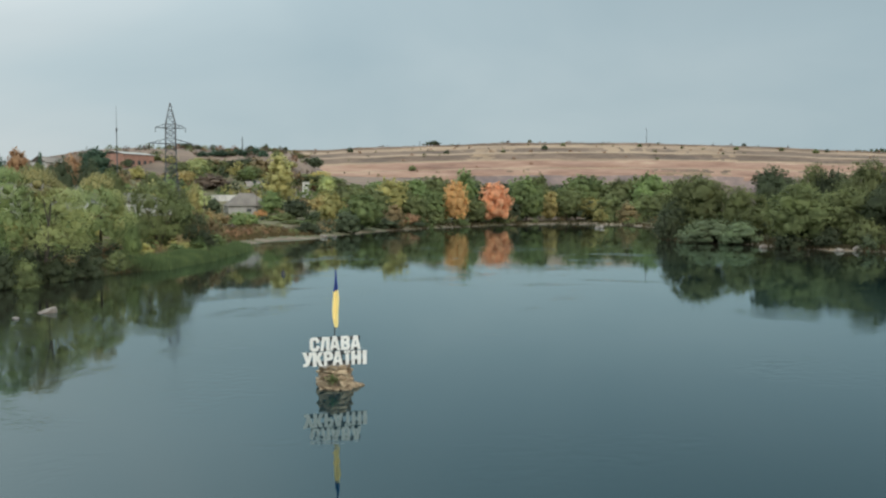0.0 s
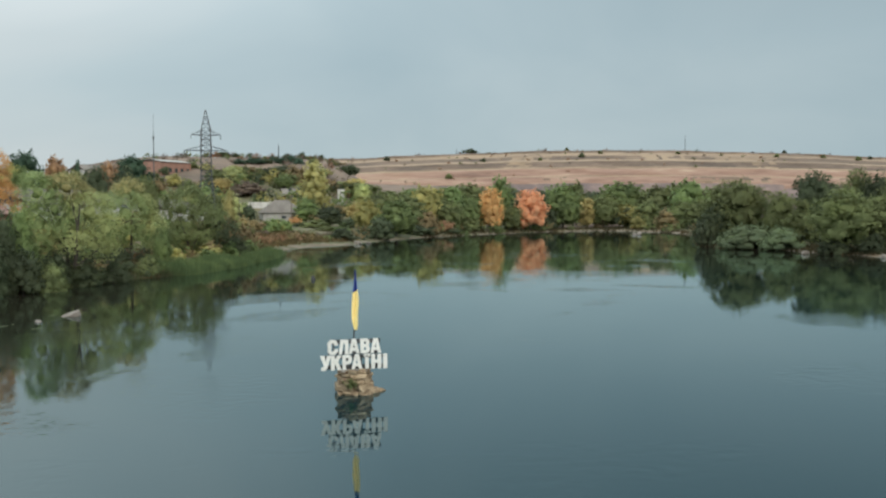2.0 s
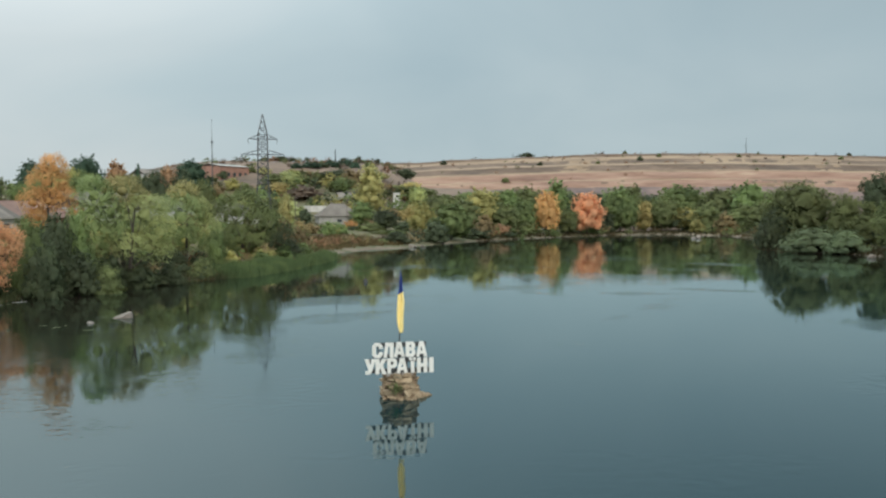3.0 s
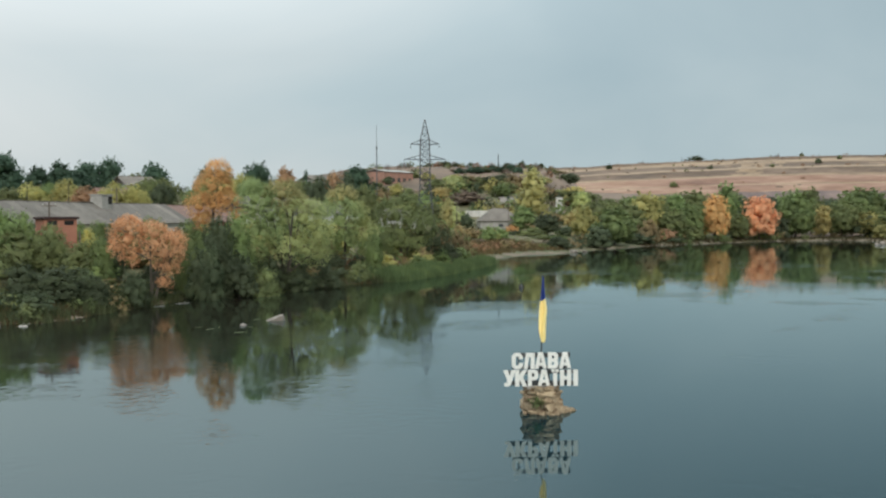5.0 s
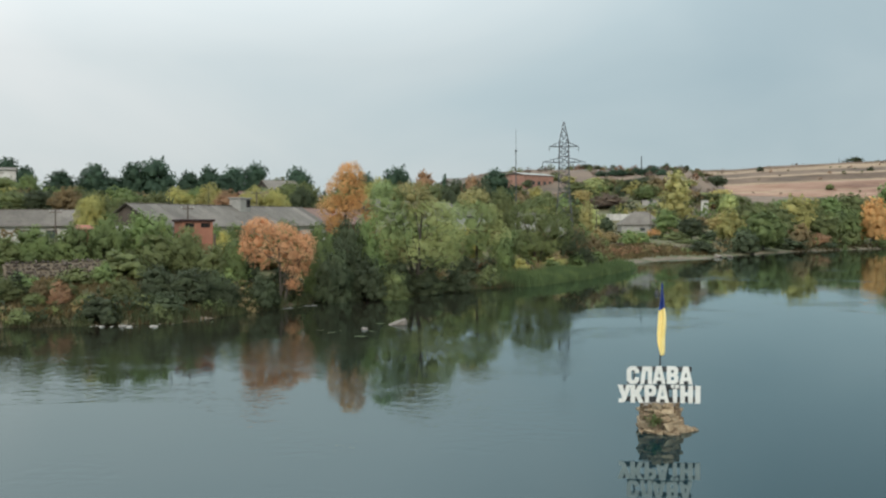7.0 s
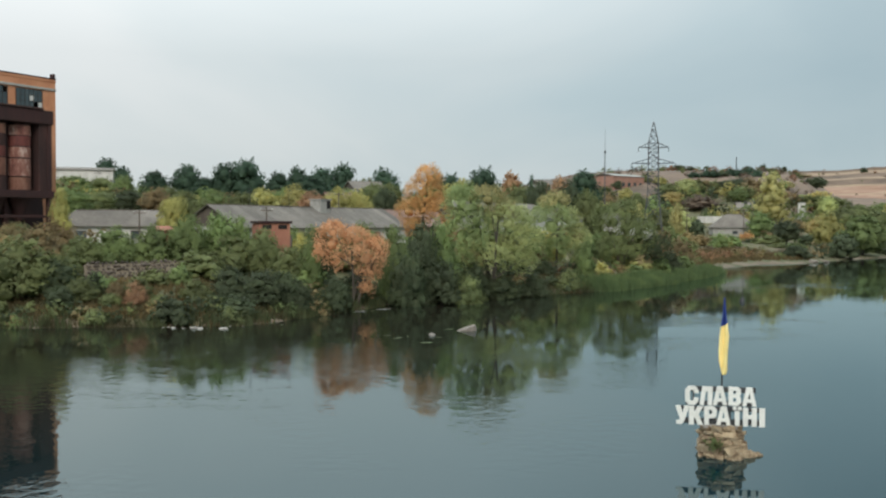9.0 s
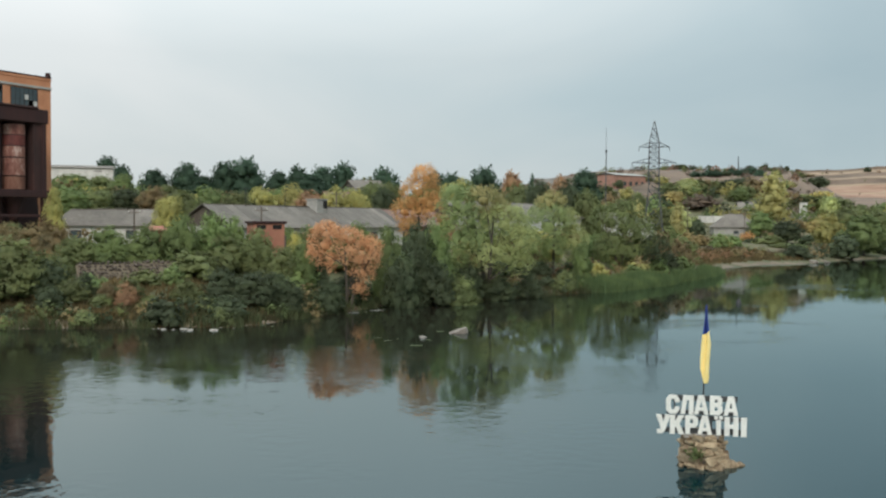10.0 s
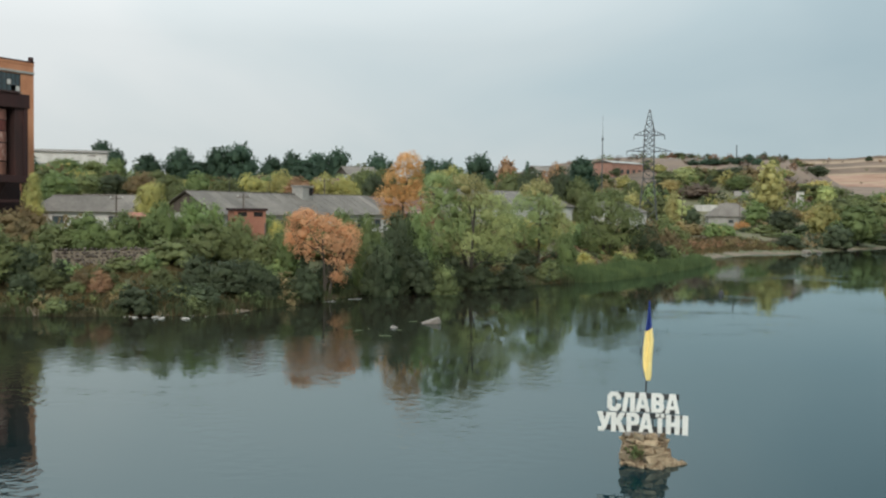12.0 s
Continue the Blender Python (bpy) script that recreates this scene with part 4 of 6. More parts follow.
tree("round", "lime", -100.5, 408.0, 6.9, 10.3, "on the slope by the pylon")
tree("round", "olive", -97.9, 420.8, 4.9, 12.9, "on the slope by the pylon")
tree("round", "yellow", -98.7, 380.3, 5.8, 9.7, "on the slope by the pylon")
tree("bush", "bare", -88.1, 380.2, 5.3, 15.5, "on the slope by the pylon")
tree("round", "green", -78.8, 402.6, 5.3, 7.8, "on the slope by the pylon")
tree("bush", "gold", -90.6, 419.0, 1.8, 13.6, "on the slope by the pylon")
tree("round", "gold", -76.3, 426.8, 2.6, 10.4, "on the slope by the pylon")
tree("bush", "yellow", -77.6, 414.6, 2.1, 8.9, "on the slope by the pylon")
tree("round", "lime", -62.9, 445.5, 1.2, 16.3, "on the slope by the pylon")
tree("round", "yellow", -54.3, 438.8, 7.0, 11.4, "on the slope by the pylon")
tree("bush", "ochre", -63.8, 422.0, 1.2, 13.3, "on the slope by the pylon")
tree("round", "lime", -48.9, 418.7, 8.5, 8.6, "on the slope by the pylon")
tree("tall", "gold", -62.4, 377.6, 15.7, 11.1, "on the slope by the pylon")
tree("round", "greygreen", -133.2, 418.7, 3.9, 5.7, "on the slope by the pylon")
tree("bush", "ochre", -116.1, 359.3, 6.9, 8.2, "on the slope by the pylon")
tree("round", "olive", -97.8, 335.1, 9.7, 7.5, "on the slope by the pylon")
tree("bush", "green", -89.8, 327.9, 9.7, 7.3, "on the slope by the pylon")
tree("bush", "gold", -92.7, 317.1, 7.3, 6.4, "on the slope by the pylon")
tree("bush", "olive", -83.3, 314.2, 7.7, 8.7, "on the slope by the pylon")
tree("tall", "gold", -75.9, 303.5, 9.4, 4.6, "beside the beach")
tree("bush", "lime", -75.8, 312.5, 8.0, 6.8, "beside the beach")
tree("bush", "dark", -72.2, 312.1, 5.2, 5.8, "beside the beach")
tree("bush", "olive", -69.7, 272.3, 4.5, 5.4, "beside the beach")
tree("bush", "ochre", -60.3, 246.5, 2.1, 5.3, "beside the beach")
tree("bush", "rust", -67.0, 294.2, 1.2, 8.9, "beside the beach")
tree("bush", "ochre", -63.4, 303.0, 1.2, 6.5, "beside the beach")
tree("bush", "rust", -60.1, 284.2, 1.2, 7.0, "beside the beach")
tree("round", "green", -55.9, 323.4, 8.4, 9.5, "beside the beach")
tree("round", "dark", -46.9, 316.8, 6.6, 9.9, "beside the beach")
tree("bush", "amber", -56.2, 304.7, 2.8, 5.2, "beside the beach")
tree("bush", "dark", -53.9, 298.9, 1.2, 4.7, "beside the beach")
tree("bush", "olive", -48.8, 297.3, 2.8, 8.7, "beside the beach")
tree("bush", "green", -41.4, 289.8, 1.2, 10.5, "beside the beach")
tree("bush", "olive", -43.9, 286.1, 1.2, 7.4, "beside the beach")
tree("bush", "dark", -39.6, 314.9, 3.4, 9.1, "beside the beach")
tree("bush", "yellow", -45.2, 363.4, 5.6, 8.6, "beside the beach")
tree("bush", "ochre", -51.8, 371.1, 3.1, 7.0, "beside the beach")
tree("round", "olive", -33.2, 335.8, 10.4, 12.9, "on the far bank")
tree("round", "olive", -28.9, 351.9, 11.5, 10.6, "on the far bank")
tree("round", "green", -26.5, 373.8, 11.9, 10.5, "on the far bank")
tree("bush", "olive", -34.2, 317.8, 3.4, 8.1, "on the far bank")
tree("bush", "olive", -22.4, 315.0, 1.7, 9.4, "on the far bank")
tree("bush", "rust", -28.2, 315.2, 1.2, 8.0, "on the far bank")
tree("round", "green", -23.8, 291.0, 10.6, 13.5, "on the far bank")
tree("bush", "dark", -26.9, 274.7, 6.2, 8.9, "on the far bank")
tree("round", "yellowgreen", -32.9, 298.2, 9.7, 8.7, "on the far bank")
tree("round", "yellowgreen", -17.9, 334.5, 14.1, 13.4, "on the far bank")
tree("round", "olive", -22.5, 319.2, 11.1, 12.1, "on the far bank")
tree("bush", "ochre", -15.8, 311.6, 7.7, 7.4, "on the far bank")
tree("round", "olive", -10.3, 334.8, 10.3, 10.8, "on the far bank")
tree("bush", "dark", -18.2, 306.5, 3.4, 9.9, "on the far bank")
tree("round", "green", -3.8, 345.0, 11.4, 10.4, "on the far bank")
tree("round", "amber", 4.1, 350.0, 14.7, 9.8, "on the far bank")
tree("tall", "green", 7.5, 371.9, 19.1, 11.2, "on the far bank")
tree("round", "olive", 11.7, 357.8, 9.1, 8.5, "on the far bank")
tree("round", "orange", 18.8, 365.5, 14.8, 13.0, "on the far bank")
tree("bush", "dark", 25.9, 379.1, 8.9, 8.2, "on the far bank")
tree("round", "green", 32.1, 383.7, 15.6, 14.5, "on the far bank")
tree("tall", "yellow", 42.1, 389.7, 11.4, 6.8, "on the far bank")
tree("round", "olive", 48.7, 393.0, 13.1, 14.1, "on the far bank")
tree("round", "olive", 39.5, 408.1, 17.1, 12.4, "on the far bank")
tree("round", "yellowgreen", 57.1, 393.9, 8.8, 12.0, "on the far bank")
tree("round", "olive", 63.6, 379.7, 9.7, 11.6, "on the far bank")
tree("round", "green", 58.6, 420.9, 17.4, 22.0, "on the far bank")
tree("round", "olive", 73.9, 413.4, 15.4, 19.5, "on the far bank")
tree("round", "green", 84.2, 406.4, 17.8, 17.0, "on the far bank")
tree("round", "olive", 75.1, 372.5, 9.8, 13.5, "on the far bank")
tree("round", "olive", 80.0, 361.2, 10.8, 12.0, "on the far bank")
tree("bush", "yellowgreen", 60.0, 377.3, 6.6, 8.2, "on the far bank")
tree("bush", "ochre", 69.7, 371.5, 6.9, 10.2, "on the far bank")
tree("bush", "dark", -34.5, 253.7, 3.1, 8.3, "on the far bank")
tree("bush", "olive", -2.8, 340.0, 5.0, 8.1, "on the far bank")
tree("bush", "rust", -11.0, 325.8, 4.0, 7.7, "on the far bank")
tree("bush", "dark", -8.2, 324.9, 2.1, 7.0, "on the far bank")
tree("round", "olive", -54.5, 426.6, 6.2, 19.0, "on the far bank")
tree("round", "olive", -49.4, 428.9, 7.7, 17.2, "on the far bank")
tree("round", "olive", -39.3, 424.8, 8.2, 14.1, "on the far bank")
tree("round", "green", -34.0, 432.7, 6.3, 17.0, "on the far bank")
tree("round", "green", -27.5, 443.1, 9.8, 12.3, "on the far bank")
tree("round", "olive", -17.5, 433.1, 11.6, 13.5, "on the far bank")
tree("round", "green", -12.1, 435.2, 13.5, 13.5, "on the far bank")
tree("round", "olive", -5.5, 450.4, 15.0, 20.0, "on the far bank")
tree("round", "olive", 3.6, 460.6, 10.4, 18.1, "on the far bank")
tree("round", "green", 12.0, 464.2, 16.1, 14.4, "on the far bank")
tree("round", "dark", 18.6, 453.5, 13.5, 19.1, "on the far bank")
tree("round", "dark", 26.3, 436.3, 13.7, 17.5, "on the far bank")
tree("round", "green", 38.3, 466.7, 16.7, 21.2, "on the far bank")
tree("round", "olive", 41.4, 466.7, 12.0, 13.8, "on the far bank")
tree("round", "dark", 51.0, 443.3, 13.5, 16.0, "on the far bank")
tree("round", "olive", 61.4, 462.5, 16.0, 12.6, "on the far bank")
tree("round", "dark", 66.4, 454.8, 15.8, 15.8, "on the far bank")
tree("round", "olive", 71.1, 428.2, 13.9, 18.9, "on the far bank")
tree("round", "olive", 77.8, 439.4, 11.7, 18.6, "on the far bank")
tree("round", "olive", 82.4, 422.1, 16.5, 17.2, "on the far bank")
tree("round", "olive", 93.6, 431.3, 13.7, 13.1, "on the far bank")
tree("round", "olive", 97.8, 417.1, 14.7, 14.4, "on the far bank")
tree("round", "olive", 59.5, 230.4, 14.1, 14.4, "on the east bank")
tree("round", "dark", 53.5, 229.9, 9.2, 7.6, "on the east bank")
tree("bush", "dark", 51.2, 228.3, 6.5, 5.0, "on the east bank")
tree("round", "olive", 65.7, 222.5, 11.1, 8.0, "on the east bank")
tree("bush", "greygreen", 57.3, 214.5, 5.1, 14.4, "on the east bank")
tree("bush", "greygreen", 61.7, 207.0, 4.6, 9.3, "on the east bank")
tree("round", "dark", 74.5, 223.9, 15.0, 10.7, "on the east bank")
tree("round", "olive", 68.5, 190.0, 11.6, 13.5, "on the east bank")
tree("tall", "olive", 68.2, 214.4, 9.5, 7.3, "on the east bank")
tree("round", "olive", 83.5, 225.0, 15.2, 9.8, "on the east bank")
tree("round", "olive", 76.2, 189.2, 10.7, 12.1, "on the east bank")
tree("round", "olive", 86.0, 202.5, 15.4, 13.8, "on the east bank")
tree("round", "dark", 81.7, 184.7, 10.8, 9.8, "on the east bank")
tree("round", "dark", 86.7, 219.5, 14.2, 10.2, "on the east bank")
tree("bush", "olive", 76.8, 181.4, 5.3, 7.4, "on the east bank")
tree("bush", "dark", 71.8, 184.5, 3.9, 6.4, "on the east bank")
tree("bush", "dark", 66.0, 188.8, 3.8, 6.5, "on the east bank")
tree("round", "dark", 87.7, 185.3, 13.8, 13.3, "on the east bank")
tree("round", "olive", 92.1, 177.5, 13.7, 14.0, "on the east bank")
tree("bush", "dark", 87.3, 179.9, 6.7, 11.9, "on the east bank")
tree("round", "dark", -131.9, 513.3, 2.7, 7.8, "on the open hillside")
tree("round", "dark", -124.7, 510.0, 2.1, 4.2, "on the open hillside")
tree("round", "dark", -115.3, 599.0, 3.1, 5.9, "on the open hillside")
tree("bush", "dark", -101.5, 571.0, 4.0, 4.6, "on the open hillside")
tree("bush", "olive", -95.4, 577.2, 1.7, 3.0, "on the open hillside")
tree("round", "dark", -91.3, 577.8, 2.7, 3.0, "on the open hillside")
tree("bush", "dark", -89.9, 608.4, 3.1, 4.9, "on the open hillside")
tree("round", "dark", -77.5, 600.0, 6.9, 11.0, "on the open hillside")
tree("bush", "dark", -81.1, 599.5, 3.1, 8.2, "on the open hillside")
tree("bush", "olive", -100.7, 581.3, 2.0, 10.1, "on the open hillside")
tree("bush", "olive", -126.9, 591.5, 1.7, 4.1, "on the open hillside")
tree("bush", "ochre", -86.8, 603.8, 2.1, 13.9, "on the open hillside")
tree("bush", "olive", -94.7, 429.7, 3.9, 10.4, "on the open hillside")
tree("bush", "dark", -86.5, 431.4, 4.9, 15.7, "on the open hillside")
tree("bush", "olive", -100.5, 428.4, 4.1, 9.5, "on the open hillside")
tree("bush", "ochre", -77.7, 422.9, 6.6, 11.6, "on the open hillside")
tree("bush", "olive", -79.3, 412.5, 4.9, 10.0, "on the open hillside")
tree("bush", "dark", -149.9, 1604.5, 7.6, 12.0, "along the hill terraces", z=hill_z(-149.9, 1604.5))
tree("round", "olive", -123.9, 1715.2, 3.4, 5.5, "along the hill terraces", z=hill_z(-123.9, 1715.2))
tree("round", "dark", -105.6, 1716.3, 3.4, 5.5, "along the hill terraces", z=hill_z(-105.6, 1716.3))
tree("bush", "dark", -17.3, 1665.5, 8.0, 26.5, "along the hill terraces", z=hill_z(-17.3, 1665.5))
tree("bush", "dark", 5.1, 1584.5, 6.4, 10.0, "along the hill terraces", z=hill_z(5.1, 1584.5))
tree("bush", "dark", 160.4, 1576.4, 7.6, 11.8, "along the hill terraces", z=hill_z(160.4, 1576.4))
tree("bush", "olive", 144.2, 1659.3, 5.8, 8.8, "along the hill terraces", z=hill_z(144.2, 1659.3))
tree("bush", "olive", -46.4, 1502.7, 8.0, 12.8, "along the hill terraces", z=hill_z(-46.4, 1502.7))
tree("bush", "olive", 192.0, 1600.2, 5.5, 8.5, "along the hill terraces", z=hill_z(192.0, 1600.2))
tree("bush", "olive", 311.0, 1581.3, 4.8, 7.8, "along the hill terraces", z=hill_z(311.0, 1581.3))
tree("bush", "dark", 479.8, 1595.3, 5.1, 8.0, "along the hill terraces", z=hill_z(479.8, 1595.3))
tree("bush", "olive", 453.9, 1546.7, 5.5, 8.5, "along the hill terraces", z=hill_z(453.9, 1546.7))
tree("bush", "olive", 521.9, 1539.4, 5.5, 8.5, "along the hill terraces", z=hill_z(521.9, 1539.4))
tree("bush", "olive", 568.4, 1522.9, 6.7, 10.2, "along the hill terraces", z=hill_z(568.4, 1522.9))
tree("bush", "dark", 592.9, 1542.4, 5.1, 7.8, "along the hill terraces", z=hill_z(592.9, 1542.4))
tree("bush", "olive", 94.5, 1568.3, 4.8, 7.5, "along the hill terraces", z=hill_z(94.5, 1568.3))


# the stone pier with its sign and flag
PIER = Vector((-5.53, 50.0, 0))
SIGN_TURN = 17.0


def pier():
    rng = random.Random(5)
    p = thing("stone_pier", PIER.x, PIER.y, -1.2, "broken ochre rubble-stone pier standing in the river", "pier", turn=SIGN_TURN)
    core = bmesh.new()
    bmesh.ops.create_cone(core, cap_ends=True, segments=18, radius1=0.86, radius2=0.62, depth=2.32)
    for v in core.verts:
        v.co = Vector((v.co.x + 0.05 * noise.noise(v.co * 3), v.co.y * 1.1, v.co.z + 1.16))
    part("core", core, MORTAR, p)
    z, course = 0.95, 0
    while z < 2.28:
        hgt = rng.uniform(0.14, 0.36) if z < 1.8 else rng.uniform(0.12, 0.22)
        r = 0.86 - 0.17 * (z - 0.9) / 1.4
        n = rng.choice((5, 6, 7, 9))
        off = rng.uniform(0, 1)
        for k in range(n):
            a = 2 * math.pi * (k + off) / n + rng.uniform(-0.12, 0.12)
            wd = 2 * math.pi * r / n * rng.uniform(0.75, 1.08)
            bm = box(wd, rng.uniform(0.20, 0.27), hgt * 0.93, (0, 0, 0), 0.022)
            for v in bm.verts:
                v.co += Vector((noise.noise(v.co * 5 + Vector((k, course, 0))), noise.noise(v.co * 5 + Vector((0, k, course))), noise.noise(v.co * 6 + Vector((course, 0, k))))) * 0.13
            bm.transform(pose((r - 0.06) * math.cos(a), (r - 0.06) * math.sin(a) * 1.1, z, rng.uniform(-9, 9), rng.uniform(-8, 8), math.degrees(a) + 90 + rng.uniform(-12, 12)))
            part("stone", bm, PIER_STONE, p)
        z += hgt
        course += 1
    bm = box(1.25, 1.1, 0.10, (0, 0, 2.27), 0.03)
    for v in bm.verts:
        v.co += Vector((noise.noise(v.co * 4), noise.noise(v.co * 4.3), 0.4 * noise.noise(v.co * 3))) * 0.09
    part("cap", bm, STONE, p, "cracked pale concrete cap")
    # fallen blocks at its foot
    for k, (dx, dy, s, h) in enumerate(((0.85, -0.25, 0.75, 0.62), (1.12, -0.1, 0.55, 0.48), (0.55, -0.72, 0.62, 0.55), (0.30, -0.85, 0.5, 0.35), (1.35, 0.05, 0.45, 0.4), (0.8, 0.35, 0.6, 0.55))):
        block = new("fallen_block", rock_mesh("fallen_block", k + 3, s, s * 0.8, h, PIER_STONE, 0.2))
        block.matrix_basis = pose(dx, dy, 1.02, 0, 0, k * 47)
        block.parent = p
    verts, faces, soft = leaf_cloud(np.random.default_rng(3), [((-0.26, -0.86, 1.68), (0.22, 0.13, 0.24))], 420, 0.085)
    tuft = new("ivy_tuft", fast_mesh("ivy_tuft", verts, faces, LEAF["green"], soft))
    tagged(tuft, "green ivy growing from the stones", kind="stuff")
    tuft.parent = p
    tuft["label"] = "small green plant growing in the joints"


GLYPHS = {}


def glyph(char, *loops):
    """The outline of a block letter in a unit square, and its holes."""
    GLYPHS[char] = loops


glyph("С", ((0.25, 0), (0.75, 0), (1, 0.2), (1, 0.37), (0.66, 0.37), (0.66, 0.26), (0.58, 0.2), (0.42, 0.2), (0.34, 0.28), (0.34, 0.72), (0.42, 0.8), (0.58, 0.8),
            (0.66, 0.74), (0.66, 0.63), (1, 0.63), (1, 0.8), (0.75, 1), (0.25, 1), (0, 0.8), (0, 0.2)))
glyph("Л", ((0, 0), (0.33, 0), (0.47, 0.76), (0.64, 0.76), (0.64, 0), (1, 0), (1, 1), (0.2, 1)))
glyph("А", ((0, 0), (0.29, 0), (0.34, 0.19), (0.66, 0.19), (0.71, 0), (1, 0), (0.69, 1), (0.31, 1)), ((0.39, 0.36), (0.61, 0.36), (0.5, 0.78)))
glyph("В", ((0, 0), (0.78, 0), (1, 0.15), (1, 0.42), (0.87, 0.52), (0.97, 0.62), (0.97, 0.86), (0.76, 1), (0, 1)),
      ((0.36, 0.19), (0.58, 0.19), (0.64, 0.25), (0.64, 0.36), (0.58, 0.41), (0.36, 0.41)), ((0.36, 0.61), (0.55, 0.61), (0.61, 0.66), (0.61, 0.76), (0.55, 0.81), (0.36, 0.81)))
glyph("У", ((0.08, 0), (0.45, 0), (0.62, 0.14), (1, 1), (0.66, 1), (0.51, 0.56), (0.36, 1), (0, 1), (0.34, 0.32), (0.28, 0.2), (0.08, 0.2)))
glyph("К", ((0, 0), (0.34, 0), (0.34, 0.33), (0.41, 0.42), (0.63, 0), (1, 0), (0.65, 0.58), (0.97, 1), (0.6, 1), (0.34, 0.63), (0.34, 1), (0, 1)))
glyph("Р", ((0, 0), (0.36, 0), (0.36, 0.36), (0.75, 0.36), (1, 0.52), (1, 0.85), (0.76, 1), (0, 1)), ((0.36, 0.56), (0.58, 0.56), (0.64, 0.62), (0.64, 0.75), (0.58, 0.81), (0.36, 0.81)))
glyph("Н", ((0, 0), (0.36, 0), (0.36, 0.4), (0.64, 0.4), (0.64, 0), (1, 0), (1, 1), (0.64, 1), (0.64, 0.6), (0.36, 0.6), (0.36, 1), (0, 1)))
glyph("І", ((0, 0), (1, 0), (1, 1), (0, 1)))
glyph("Ї", ((0.2, 0), (0.8, 0), (0.8, 0.78), (0.2, 0.78)), ((-0.08, 0.84), (0.4, 0.84), (0.4, 1.02), (-0.08, 1.02)), ((0.6, 0.84), (1.08, 0.84), (1.08, 1.02), (0.6, 1.02)))


def letter_mesh(char, height, width, depth):
    """One thick letter as a mesh with softened edges, its lower left corner at the origin."""
    cu = bpy.data.curves.new("letter", "CURVE")
    cu.dimensions, cu.fill_mode, cu.extrude, cu.bevel_depth, cu.bevel_resolution = "2D", "BOTH", depth / 2, 0.006, 0
    for loop in GLYPHS[char]:
        sp = cu.splines.new("POLY")
        sp.points.add(len(loop) - 1)
        for pt, (px, py) in zip(sp.points, loop):
            pt.co = (px * width, py * height, 0, 1)
        sp.use_cyclic_u = True
    ob = new("letter_source", cu)
    dg = bpy.context.evaluated_depsgraph_get()
    me = bpy.data.meshes.new_from_object(ob.evaluated_get(dg))
    bpy.data.objects.remove(ob)
    me.transform(Matrix.Rotation(radians(90), 4, "X"))
    me.materials.clear()
    me.materials.append(WHITE_PAINT)
    return me


def sign():
    s = thing("letter_sign", PIER.x, PIER.y - 0.1, 1.20, "two-row sign of thick white letters on dark rails", "sign", turn=SIGN_TURN)
    # letter, left edge, width
    upper = (("С", -1.30, 0.49), ("Л", -0.78, 0.47), ("А", -0.30, 0.53), ("В", 0.26, 0.46), ("А", 0.75, 0.53))
    lower = (("У", -1.66, 0.53), ("К", -1.16, 0.53), ("Р", -0.60, 0.46), ("А", -0.17, 0.53), ("Ї", 0.45, 0.27), ("Н", 0.79, 0.50), ("І", 1.37, 0.20))
    k = 0
    for row, z in ((upper, 0.745), (lower, 0.0)):
        for char, x, w in row:
            k += 1
            ob = new("letter", letter_mesh(char, 0.69, w * 0.965, 0.05))
            ob.matrix_basis = pose(x, -0.45, z + 0.012 * math.sin(k * 5.1), 0, 0.7 * math.sin(k * 3.7), 0)
            ob.parent = s
    for x0, x1, z, h in ((-1.22, 1.24, 1.22, 0.21), (-1.28, 1.22, 0.72, 0.16), (-1.56, 1.54, 0.51, 0.17), (-1.50, 1.52, 0.02, 0.2)):
        part("rail", box(x1 - x0, 0.05, h, ((x0 + x1) / 2, -0.365, z), 0.008), DARK_STEEL, s)
    for x in (-1.0, -0.33, 0.33, 1.0):
        part("upright", box(0.06, 0.06, 1.44, (x, -0.305, 0.0), 0.006), DARK_STEEL, s)
    for x in (-0.33, 0.33):
        part("brace", bar((x, -0.3, 0.9), (x, 0.35, 0.0), 0.025), DARK_STEEL, s)


